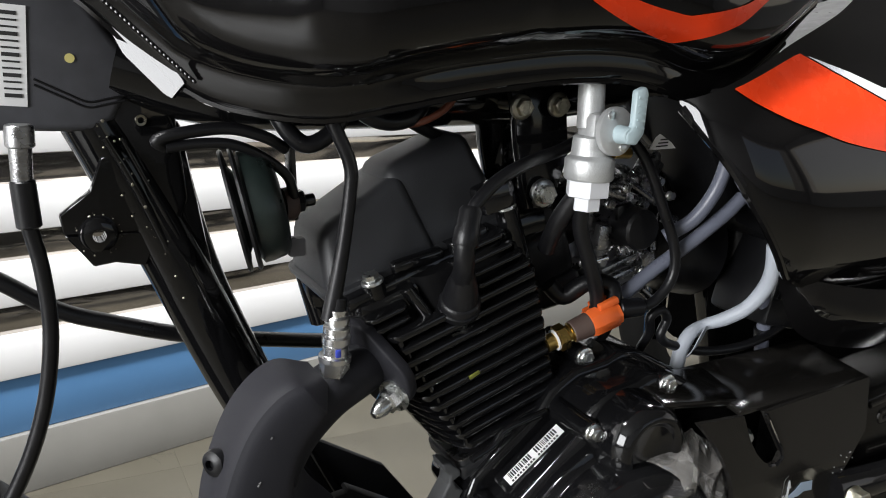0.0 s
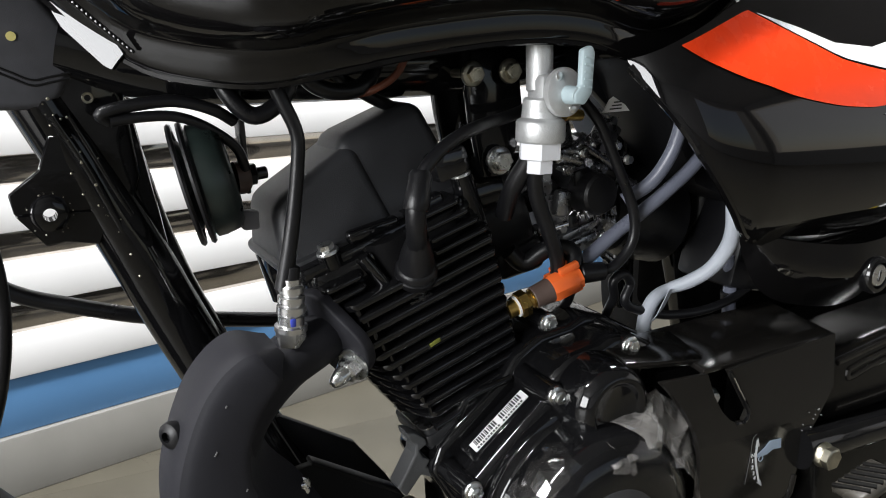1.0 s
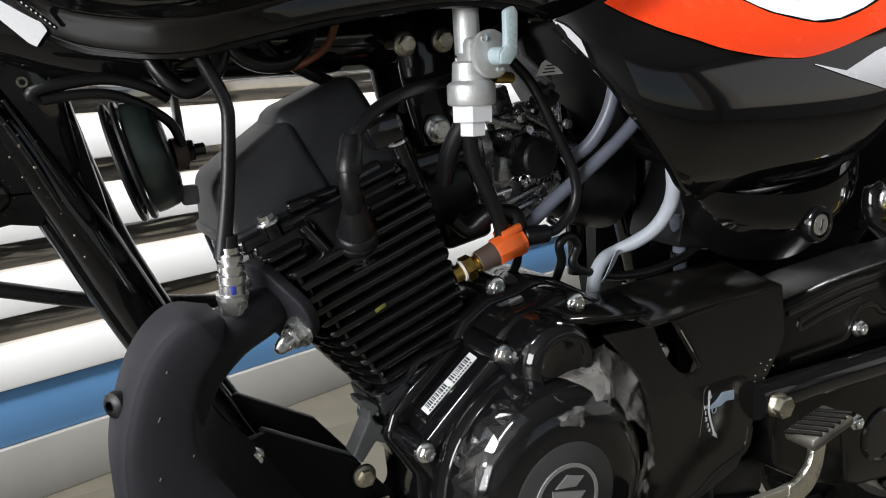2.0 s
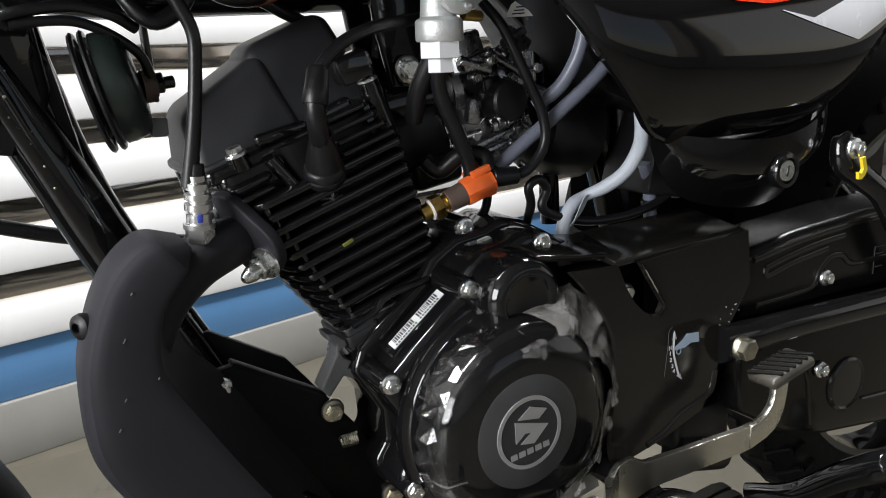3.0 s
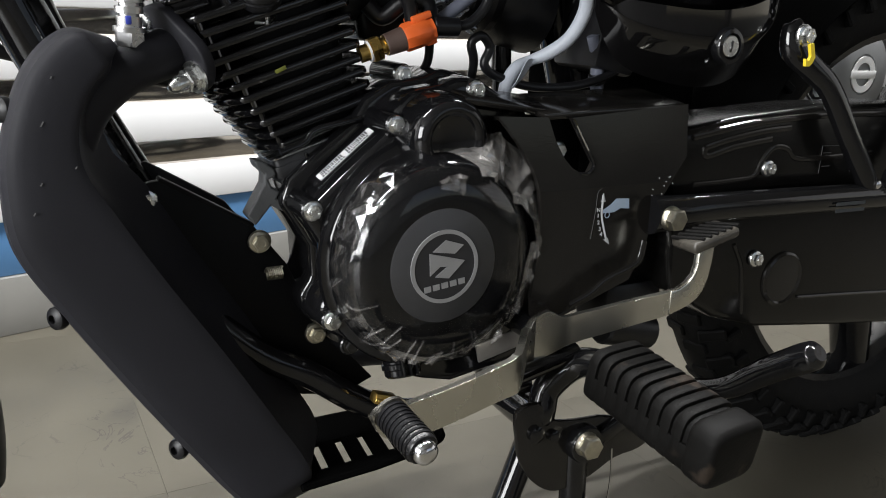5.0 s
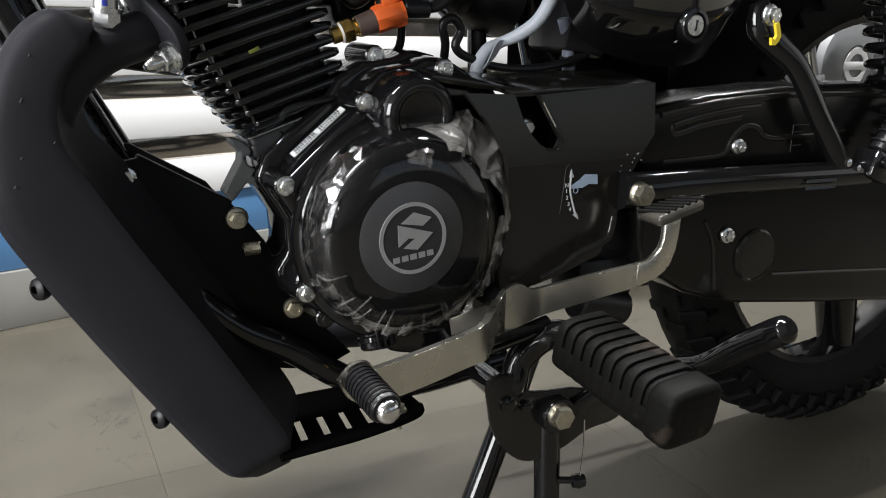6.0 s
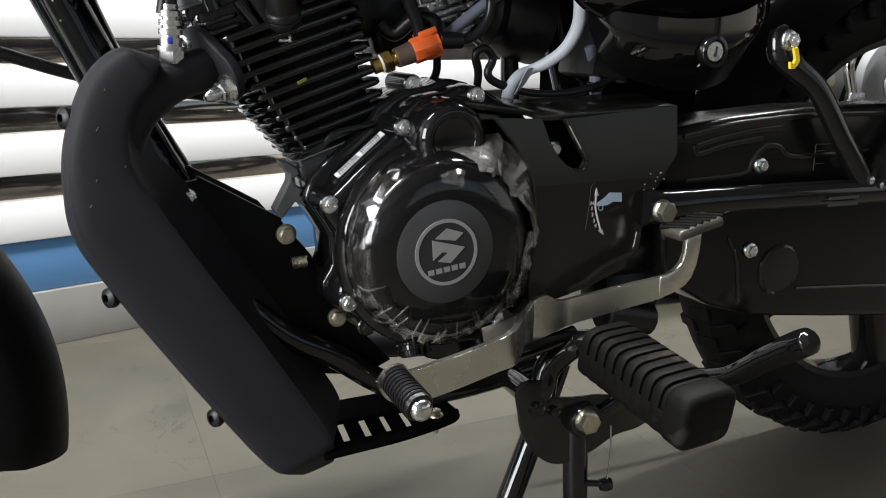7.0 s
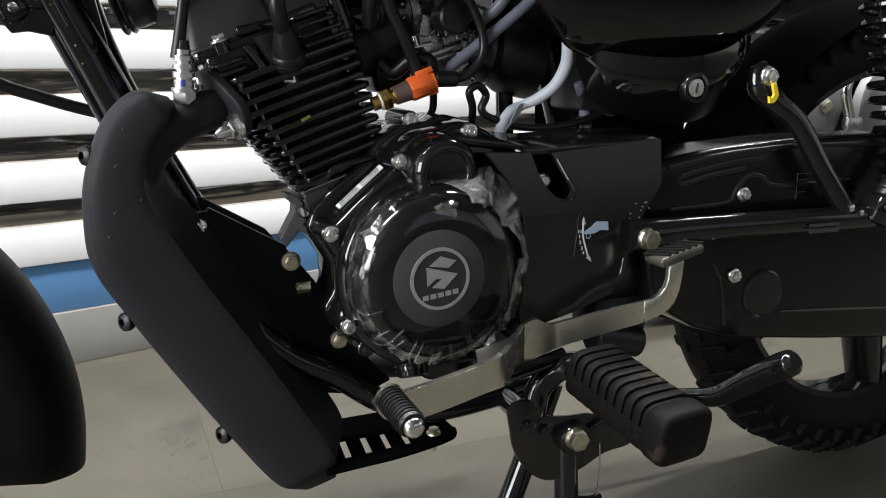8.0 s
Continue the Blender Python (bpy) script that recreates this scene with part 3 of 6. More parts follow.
def lap(a0, a1, inner, outer, h0, h1, seed, nu=22, nv=9):
    """A loose, sharply creased lap of the film; inner and outer give radii by angle."""
    def fn(u, v):
        a = a0 + (a1 - a0) * u
        r = lerp_line(inner, a) * (1 - v) + lerp_line(outer, a) * v
        r += 0.0020 * noise.noise((0.35 * a, seed, 2.0 * v))
        h = h0 + (h1 - h0) * v ** 1.3
        x, y, z = drum(radians(a + 2.0 * noise.noise((0.3 * a, 3.0 * v, seed + 7))), r, h)
        crease = abs(noise.noise((0.085 * a, 1.9 * v, seed))) + 0.5 * abs(noise.noise((0.2 * a + v * 2, 4.2 * v, seed + 3)))
        return (x, y - 0.0008 - 0.0125 * crease * (0.25 + v), z)
    return sheet(fn, nu, nv)


part("film_fold", lap(2, 96, [(2, 0.0860), (22, 0.0850), (33, 0.0800), (44, 0.0630), (50, 0.0640), (58, 0.0790), (72, 0.0720), (84, 0.0700), (96, 0.0790)],
                      [(2, 0.1080), (20, 0.1150), (40, 0.1160), (58, 0.1120), (62, 0.1160), (66, 0.1090), (80, 0.0980), (96, 0.0850)], 0.0560, 0.0200, 1.0), LAPFILM, wrap, "milky creased lap of the film", smooth=0)
part("film_fold", lap(-52, 6, [(-52, 0.0840), (-30, 0.0800), (-10, 0.0760), (6, 0.0800)], [(-52, 0.0900), (-36, 0.1010), (-12, 0.1090), (6, 0.1090)], 0.0540, 0.0260, 4.0, 16, 7), LAPFILM, wrap, smooth=0)
rs = random.Random(31)
for k in range(15):
    # thin sharp creases running down the rim of the film
    a = 205 + k * 9.4 + rs.uniform(-4.0, 4.0)
    lean, r0, w = rs.uniform(-7, 7), rs.uniform(0.056, 0.072), rs.choice((0.5, 0.9, 1.4, 2.4))
    line = [(r0, 0.0668), (0.0765, 0.0592), (0.0812, 0.0545), (0.0850, 0.0485), (0.0878, 0.0400)][:rs.choice((3, 4, 5, 5))]
    bm = bmesh.new()
    rows = []
    for i, (r, h) in enumerate(line):
        f = i / (len(line) - 1)
        half = w * math.sin(math.pi * (0.12 + 0.76 * f))
        rows.append([bm.verts.new(drum(radians(a + lean * f * f + e * half), r + 0.0012 * (1 - abs(e)), h + 0.0014 * (1 - abs(e)))) for e in (-1, 0, 1)])
    for p, q in zip(rows, rows[1:]):
        for i in range(2):
            bm.faces.new((p[i], p[i + 1], q[i + 1], q[i]))
    part("film_crease", bm, CREASE, wrap, smooth=0)
for a0, a1, r0, r1 in ((-3, 7, 0.079, 0.088), (-17, -8, 0.076, 0.087), (-36, -27, 0.077, 0.085), (-58, -50, 0.080, 0.090)):
    part("film_fold", lap(a0, a1, [(a0, r0 + 0.004), (a1, r0)], [(a0, r1), (a1, r1 - 0.003)], 0.0570, 0.0480, a0, 6, 4), CREASE, wrap, smooth=0)
part("film_fold", lap(79, 98, [(79, 0.0580), (98, 0.0620)], [(79, 0.0720), (90, 0.0725), (98, 0.0690)], 0.0655, 0.0610, 6.0, 6, 4), LAPFILM, wrap, smooth=14)

# cylinder with cooling fins
core = part("cylinder", slab(round_rect(-0.035, 0.047, -0.043, 0.046, 0.02), 0.078, 0.23, ENG), BRACKET, bike, "black finned cylinder barrel")
for k in range(11):
    v = 0.0885 + k * 0.0111
    out = nose(max(-0.036 - 0.0043 * k, -0.066), 0.054 + 0.0006 * k, 0.001)
    part("fin", slab(out, v - 0.0029, v + 0.0029, ENG, 0.0016, 2), FINPAINT, core)
for k in range(10):
    v = 0.0885 + k * 0.0111
    part("fin_web", rod(E3(-0.034 - 0.003 * k, -0.0490, v), E3(-0.034 - 0.003 * k, -0.0490, v + 0.0111), 0.0022, segs=8), FINPAINT, core)
part("paint_mark", box((0.0095, 0.0016, 0.0030), pose(*E3(-0.015, -0.0545, 0.146), 0, -25, 0), 0.0005), mat("olive_paint_mark", (0.16, 0.17, 0.03), 0.4), core, "faded yellow-green paint dab")

# cylinder head
head = part("cylinder_head", merge(slab(round_rect(-0.082, 0.058, -0.034, 0.082, 0.012), 0.200, 0.226, ENG, 0.004),
                                   slab(round_rect(-0.090, 0.064, -0.030, 0.086, 0.012), 0.222, 0.233, ENG, 0.003)), FINPAINT, bike, "black cylinder head")
for k in range(4):
    v = 0.2075 + k * 0.0088
    part("fin", slab(round_rect(0.006, 0.060 - 0.004 * k, -0.050 + 0.003 * k, 0.03, 0.008), v - 0.0024, v + 0.0024, ENG, 0.0019, 3), FINPAINT, head)
    if k < 2:
        part("fin", slab(round_rect(-0.078, -0.044, -0.046, 0.03, 0.008), v - 0.0024, v + 0.0024, ENG, 0.0019, 3), FINPAINT, head)
part("plug_rib", rod(E3(-0.040, -0.036, 0.226), E3(-0.030, -0.040, 0.196), 0.005), FINPAINT, head)
part("plug_rib", rod(E3(0.000, -0.038, 0.232), E3(0.004, -0.044, 0.200), 0.005), FINPAINT, head)
for at, ln in (((-0.158, -0.024, 0.604), 0.06), ((-0.050, -0.025, 0.653), 0.05), ((-0.176, 0.070, 0.587), 0.045)):
    a = Vector(at)
    part("bolt_pillar", rod(a - Vector(VAX) * ln, a, 0.0105, 0.0088, 14), FINPAINT, head)
    bolt(at, VAX, 0.0058, parent=head, dish=False)
part("rocker_ear", box((0.030, 0.022, 0.022), ENG @ pose(0.048, -0.030, 0.262), 0.005), FINPAINT, head)


# rocker cover: two lobes with sloping faces on a common rim
def lobe(u0, u1, y0, y1, v0, v1, du, dy, slope=0.0, back=0.6):
    bm = bmesh.new()
    a = [(u0, y0, v0), (u1, y0, v0), (u1, y1, v0), (u0, y1, v0)]
    b = [(u0 + du, y0 + dy, v1 - slope), (u1 - du * back, y0 + dy, v1), (u1 - du * back, y1 - dy, v1), (u0 + du, y1 - dy, v1 - slope)]
    va = [bm.verts.new(p) for p in a]
    vb = [bm.verts.new(p) for p in b]
    bm.faces.new(va[::-1])
    bm.faces.new(vb)
    for i in range(4):
        bm.faces.new((va[i], va[(i + 1) % 4], vb[(i + 1) % 4], vb[i]))
    bmesh.ops.recalc_face_normals(bm, faces=bm.faces)
    round_edges(bm, 0.0105, 5, 20)
    bmesh.ops.transform(bm, matrix=ENG, verts=bm.verts)
    return bm


rocker = part("rocker_cover", lobe(-0.080, 0.060, -0.004, 0.072, 0.226, 0.284, 0.02, 0.014, 0.004), SATIN, bike, "satin black rocker cover")
part("front_lobe", lobe(-0.091, 0.004, -0.016, 0.086, 0.226, 0.296, 0.012, 0.019, 0.020), SATIN, rocker)
part("rear_lobe", lobe(-0.046, 0.069, -0.013, 0.082, 0.226, 0.305, 0.033, 0.022, 0.004, 0.3), SATIN, rocker)
part("rim", slab(round_rect(-0.093, 0.068, -0.019, 0.088, 0.016), 0.229, 0.236, ENG, 0.0025), SATIN, rocker)
part("rim_ridge", box((0.042, 0.010, 0.010), ENG @ pose(-0.022, -0.024, 0.237, 0, 6, 0), 0.0035, 3), FINPAINT, rocker)
part("rim_ridge", box((0.034, 0.012, 0.012), ENG @ pose(0.022, -0.024, 0.236, 0, -4, 0), 0.004, 3), FINPAINT, rocker)
part("rocker_ear", box((0.022, 0.030, 0.03), ENG @ pose(-0.078, 0.068, 0.212), 0.005), FINPAINT, head)

# spark plug cap and lead
plug = part("spark_plug_cap", lathe([(0, -0.012), (0.010, -0.012), (0.010, -0.003), (0.0145, -0.002), (0.0158, 0.0), (0.0158, 0.0040), (0.0146, 0.0048), (0.0146, 0.0058), (0.0156, 0.0066), (0.0152, 0.0105), (0.0140, 0.0120), (0.0132, 0.0125), (0.0128, 0.018), (0.0114, 0.026), (0.0096, 0.033), (0.0082, 0.038), (0.0078, 0.042), (0, 0.042)], (-0.0985, -0.046, 0.584), (-0.22, -0.50, 0.83), 28), RUBBER, bike, "black rubber spark plug cap")
part("plug_hex", hexagon(0.0108, 0.012, (-0.0950, -0.0385, 0.5715), (-0.22, -0.50, 0.83), 0.05), ZINC, plug, "steel spark plug hexagon")
part("elbow", tube([(-0.1055, -0.061, 0.609), (-0.1125, -0.0745, 0.626), (-0.1145, -0.0775, 0.638), (-0.112, -0.075, 0.652)], [0.0078, 0.0076, 0.0074, 0.0078]), RUBBER, plug)
part("sleeve", lathe([(0, 0), (0.0086, 0), (0.0092, 0.002), (0.0090, 0.011), (0.0084, 0.0125), (0.0080, 0.024), (0.0062, 0.027), (0, 0.027)], (-0.1145, -0.0775, 0.640), (0.22, 0.14, 0.97), 20), RUBBER, plug)
part("ignition_lead", tube([(-0.1090, -0.0745, 0.662), (-0.1045, -0.0740, 0.6685), (-0.0905, -0.071, 0.6800), (-0.0724, -0.066, 0.6880), (-0.0509, -0.058, 0.6930), (-0.0058, -0.035, 0.6985), (0.03, -0.01, 0.705)], 0.0048), RUBBER, plug)

# exhaust header, oxygen sensor, heat shield
pipe = part("exhaust_pipe", tube([(-0.105, 0.010, 0.556), (-0.145, -0.020, 0.548), (-0.175, -0.036, 0.542), (-0.205, -0.044, 0.530), (-0.232, -0.050, 0.505), (-0.245, -0.050, 0.465), (-0.236, -0.048, 0.415),
                                  (-0.205, -0.046, 0.360), (-0.160, -0.044, 0.285), (-0.130, -0.020, 0.240), (-0.09, 0.06, 0.225), (0.02, 0.12, 0.21), (0.2, 0.14, 0.18)], [0.0185, 0.0185, 0.0190, 0.0195] + [0.02] * 9, 16), MATTE, bike, "matte black exhaust pipe")
FN = Vector((-0.85, -0.44, -0.30)).normalized()
FL = Vector((0.66, -0.45, -0.60))
FL = (FL - FN * FL.dot(FN)).normalized()
FM = Matrix.Translation((-0.161, -0.036, 0.5475)) @ Matrix((FL, FN.cross(FL), FN)).transposed().to_4x4()
part("flange", slab(round_rect(-0.037, 0.038, -0.024, 0.024, 0.0235, 7), -0.005, 0.005, FM, 0.002, 3), MATTE, pipe, "black oval exhaust flange")
NA = FM @ Vector((0.0275, 0, 0.005))
part("acorn_nut", merge(lathe([(0, 0), (0.0125, 0), (0.0125, 0.002), (0.008, 0.002)], NA, FN, 20),
                        hexagon(0.0092, 0.009, NA + FN * 0.002, FN),
                        lathe([(0.0066, 0), (0.0064, 0.006), (0.0044, 0.012), (0.0025, 0.0145), (0, 0.015)], NA + FN * 0.0105, FN, 16)), ZINC, pipe, "zinc acorn nut on the exhaust flange")
bolt(FM @ Vector((-0.029, 0, 0.005)), FN, 0.0056, parent=pipe, material=ZINC)
sensor = part("oxygen_sensor", merge(hexagon(0.0105, 0.012, (-0.195, -0.047, 0.549), (0.03, -0.05, 1)),
                                     lathe([(0.0112, 0.010), (0.0112, 0.0135), (0.0088, 0.0140), (0.0088, 0.0205), (0.0070, 0.0210), (0.0070, 0.0225), (0.0098, 0.0230), (0.0098, 0.0275), (0.0068, 0.0280), (0.0068, 0.0300), (0.0092, 0.0305), (0.0092, 0.0345), (0.0062, 0.0350), (0.0062, 0.0370), (0.0086, 0.0375), (0.0086, 0.0415), (0.0068, 0.0430), (0.0068, 0.047), (0, 0.047)], (-0.195, -0.047, 0.549), (0.03, -0.05, 1), 24)), SENSORSTEEL, bike, "steel oxygen sensor screwed into the exhaust pipe")
part("paint_dot", box((0.004, 0.002, 0.006), pose(-0.196, -0.0575, 0.567), 0.001), BLUEMARK, sensor, "blue paint dot")
part("sensor_cable", tube([(-0.199, -0.048, 0.588), (-0.191, -0.048, 0.632), (-0.186, -0.048, 0.672), (-0.186, -0.048, 0.692), (-0.195, -0.046, 0.714), (-0.206, -0.04, 0.74)], [0.0060, 0.0050, 0.0046, 0.0046, 0.0048, 0.0048]), RUBBER, sensor)
part("cable_grommet", rod((-0.1945, -0.049, 0.588), (-0.193, -0.049, 0.604), 0.0066, 0.0056), RUBBER, sensor)

SHL = spline([(a, 0, b) for a, b in ((-0.210, 0.5555), (-0.238, 0.5605), (-0.265, 0.536), (-0.283, 0.490), (-0.2875, 0.450), (-0.283, 0.408), (-0.256, 0.357), (-0.216, 0.291), (-0.172, 0.223), (-0.138, 0.175), (-0.105, 0.150))], 7)
SHC = spline([(a, 0, b) for a, b in ((-0.205, 0.549), (-0.216, 0.534), (-0.229, 0.516), (-0.2355, 0.492), (-0.233, 0.466), (-0.216, 0.435), (-0.185, 0.382), (-0.145, 0.318), (-0.105, 0.250), (-0.079, 0.203), (-0.069, 0.160))], 7)
SHP = [(0.02, -0.036), (0.0, -0.050), (0.0, -0.064), (0.03, -0.075), (0.10, -0.0815), (0.22, -0.0845), (0.40, -0.0860), (0.58, -0.0865), (0.76, -0.0865), (0.92, -0.0860), (0.985, -0.0848), (1.005, -0.0815), (1.05, -0.0740), (1.17, -0.061), (1.32, -0.046), (1.40, -0.038)]


def shield(u, v):
    x = u * (len(SHL) - 1)
    i = min(int(x), len(SHL) - 2)
    p, q = SHL[i].lerp(SHL[i + 1], x - i), SHC[i].lerp(SHC[i + 1], x - i)
    k = min(int(v * 15), 14)
    c, y = Vector(SHP[k]).lerp(Vector(SHP[k + 1]), v * 15 - k)
    end = min(1.0, 0.55 + 6 * u, 0.45 + 7 * (1 - u))
    c = c if c < 1 else 1 + (c - 1) * (end - 0.4) / 0.6
    r = p + (q - p) * c
    return (r.x, -0.036 + (y + 0.036) * end, r.z)


guard = part("heat_shield", sheet(shield, 70, 30, 0.0022), MATTE, bike, "matte dark grey exhaust heat shield with small scuffs", smooth=24)
for at in ((-0.2765, -0.060, 0.507), (-0.257, -0.062, 0.357), (-0.179, -0.062, 0.232)):
    part("shield_screw", lathe([(0.004, -0.012), (0.004, 0), (0.0084, 0.0), (0.0092, 0.003), (0.0084, 0.0065), (0.0055, 0.0085), (0.0035, 0.0088), (0.0035, 0.005), (0, 0.005)], at, (-0.80, -0.55, 0.05), 20), BLACKPLASTIC, guard)
for sx, sz, sl in ((-0.262, 0.46, 0.004), (-0.258, 0.50, 0.006), (-0.240, 0.47, 0.003), (-0.268, 0.44, 0.004), (-0.25, 0.53, 0.003)):
    part("scuff", box((0.0008, 0.0006, sl * 0.6), pose(sx, -0.0866, sz, 0, 30, 0), 0), mat("pale_scuff", (0.13, 0.13, 0.13), 0.7) if "pale_scuff" not in bpy.data.materials else bpy.data.materials["pale_scuff"], guard)

# frame: down tube, gussets, engine bracket, cradle
frame_tube = part("frame_down_tube", tube([(-0.352, 0.075, 0.760), (-0.318, 0.072, 0.690), (-0.283, 0.068, 0.617), (-0.232, 0.062, 0.505), (-0.150, 0.050, 0.345)], 0.0225, 18), GLOSS, bike, "gloss black frame down tube")
part("second_tube", tube([(-0.284, 0.085, 0.72), (-0.272, 0.082, 0.665), (-0.251, 0.078, 0.590), (-0.219, 0.070, 0.515), (-0.15, 0.055, 0.38)], 0.011, 12), GLOSS, frame_tube)
arc = [(-0.330 + 0.0046 * math.cos(radians(k * 30)), 0.634 + 0.0046 * math.sin(radians(k * 30))) for k in range(7)]
part("gusset_plate", merge(prism([(-0.3515, 0.634), (-0.354, 0.648), (-0.334, 0.664), (-0.326, 0.687), (-0.308, 0.687), (-0.290, 0.634)] + arc, 0.050, 0.057, 0.001, 1),
                                 prism([(-0.290, 0.6338), (-0.300, 0.609), (-0.320, 0.613), (-0.334, 0.611), (-0.342, 0.622), (-0.3515, 0.6338)] + [(x, 1.2678 - z) for x, z in arc[::-1]], 0.050, 0.057, 0.001, 1)), GLOSS, frame_tube)
part("bushing", lathe([(0.0045, 0.0), (0.0045, 0.006), (0.009, 0.006), (0.0120, 0.004), (0.0130, 0.0), (0.0130, -0.012), (0.0045, -0.012)], (-0.330, 0.050, 0.634), LEFT, 24, True), GLOSS, frame_tube)
part("steering_gusset", prism([(-0.352, 0.80), (-0.290, 0.79), (-0.274, 0.705), (-0.268, 0.655), (-0.284, 0.605), (-0.312, 0.665)], 0.054, 0.115, 0.006, 3), GLOSS, frame_tube)
part("rivet_hole", lathe([(0.0022, 0.0), (0.0036, 0.0), (0.0040, 0.0012), (0.0036, 0.0018), (0.0022, 0.0016)], (-0.2990, 0.0538, 0.7110), LEFT, 18, True), OLDZINC, frame_tube, "bright rim of a small hole")
part("tube_web", prism([(-0.305, 0.72), (-0.272, 0.71), (-0.251, 0.60), (-0.219, 0.52), (-0.158, 0.375), (-0.172, 0.375), (-0.232, 0.505), (-0.283, 0.617)], 0.060, 0.090, 0.004), GLOSS, frame_tube)
part("weld_bead", tube([(-0.322, 0.050, 0.700), (-0.304, 0.049, 0.664), (-0.287, 0.049, 0.624), (-0.280, 0.049, 0.606)], 0.0035), GLOSS, frame_tube)
part("weld_bead", tube([(-0.312, 0.051, 0.700), (-0.295, 0.050, 0.664), (-0.278, 0.050, 0.628)], 0.0025), GLOSS, frame_tube)
rs = random.Random(11)
spat = []
for k in range(46):
    f = rs.random()
    p = Vector((-0.326, 0.046, 0.705)).lerp(Vector((-0.268, 0.046, 0.580)), f) + Vector((rs.gauss(0, 0.004), rs.uniform(-0.001, 0.003), rs.gauss(0, 0.003)))
    spat.append(lathe([(0, -0.0006), (rs.uniform(0.0005, 0.0013), 0), (0, 0.0009)], p, LEFT, 6))
for k in range(14):
    a = rs.uniform(0, 2 * math.pi)
    spat.append(lathe([(0, -0.0006), (rs.uniform(0.0004, 0.0009), 0), (0, 0.0008)], (-0.330 + 0.0145 * math.cos(a), 0.0465, 0.634 + 0.0145 * math.sin(a)), LEFT, 6))
part("weld_spatter", merge(*spat), OLDZINC, frame_tube, "bright specks of weld spatter")
bracket = part("engine_bracket", prism([(-0.196, 0.446), (-0.176, 0.449), (-0.110, 0.409), (-0.080, 0.370), (-0.062, 0.330), (-0.030, 0.285), (0.0, 0.25), (-0.03, 0.238), (-0.07, 0.246), (-0.125, 0.314), (-0.190, 0.404)], -0.038, -0.030, 0.0015), BRACKET, bike, "black pressed steel engine bracket")
part("bracket_back", prism([(-0.196, 0.446), (-0.176, 0.449), (-0.110, 0.409), (-0.080, 0.370), (-0.03, 0.285), (-0.125, 0.314), (-0.190, 0.404)], 0.05, 0.058, 0.0015), BRACKET, bracket)
part("bracket_top", box((0.085, 0.013, 0.004), pose(-0.1435, -0.0320, 0.4275, 0, 31, 0), 0.0015), BRACKET, bracket)
for at, mt in (((-0.104, -0.041, 0.393), OLDZINC), ((-0.060, -0.052, 0.309), OLDZINC), ((-0.191, -0.038, 0.433), ZINC)):
    bolt(at, LEFT, 0.0068, parent=bracket, material=mt)
coil = [(-0.1000 + 0.0016 * k / 4, -0.046 + 0.0050 * math.cos(k * 1.571), 0.3660 + 0.0050 * math.sin(k * 1.571)) for k in range(34)]
part("return_spring", tube(coil, 0.0011, 6, 2), OLDZINC, bracket, "small tan coil spring")
part("cradle_tube", tube([(-0.262, -0.042, 0.465), (-0.200, -0.048, 0.388), (-0.120, -0.052, 0.306), (-0.066, -0.056, 0.272), (-0.01, -0.058, 0.232), (0.05, -0.058, 0.215), (0.16, -0.06, 0.225)], 0.0125, 14), GLOSS, bike)

# ---- tank and side panels ----
LIP = smooth_knots([(-0.400, 0.835), (-0.365, 0.805), (-0.334, 0.785), (-0.306, 0.757), (-0.282, 0.736), (-0.25, 0.726), (-0.21, 0.7235), (-0.163, 0.733), (-0.114, 0.742), (-0.038, 0.751), (0.020, 0.750), (0.072, 0.740),
                    (0.127, 0.750), (0.174, 0.777), (0.208, 0.805), (0.26, 0.84)])
TSEC = [(0.0, 0.045), (0.055, 0.022), (0.080, 0.004), (0.094, 0.000), (0.0985, 0.003), (0.0990, 0.012), (0.0988, 0.019), (0.1040, 0.0225), (0.1200, 0.029), (0.1310, 0.039), (0.1355, 0.055), (0.1375, 0.080), (0.138, 0.110), (0.122, 0.150), (0.085, 0.185), (0.04, 0.203), (0.0, 0.208)]
TSEC = [(p.x, p.y) for p in spline([(a, b, 0) for a, b in TSEC], 4)]


def tank_width(x):
    s = (x + 0.40) / 0.62
    return 0.42 + 0.60 * min(1, max(0, s) * 3.6) ** 0.9 if s < 0.5 else 1.0 - 0.22 * max(0, (s - 0.72) / 0.28)


def tank_mid(x):
    return 0.016 + 0.062 * min(1.0, max(0.0, (-0.20 - x) / 0.14))


def tank_lean(x):
    """How far the foot of the flange leans in towards the front."""
    return 0.007 * min(1.0, max(0.0, (-0.150 - x) / 0.04))


def tank_at(x, k):
    yy, zz = TSEC[k]
    yy -= tank_lean(x) * max(0.0, 1 - zz / 0.019) if yy > 0.05 and k < len(TSEC) / 2 else 0.0
    return Vector((x, -yy * tank_width(x), lerp_line(LIP, x) + zz))


def tank_half(sign):
    def fn(u, v):
        x = -0.40 + 0.62 * u
        k = v * (len(TSEC) - 1)
        i = min(int(k), len(TSEC) - 2)
        p = tank_at(x, i).lerp(tank_at(x, i + 1), k - i)
        p.y *= sign
        p.y += tank_mid(x)
        return p
    return sheet(fn, 62, len(TSEC) - 1)


tank = part("fuel_tank", merge(tank_half(1), tank_half(-1)), TANKPAINT, bike, "gloss black fuel tank with orange-red decal", smooth=50)
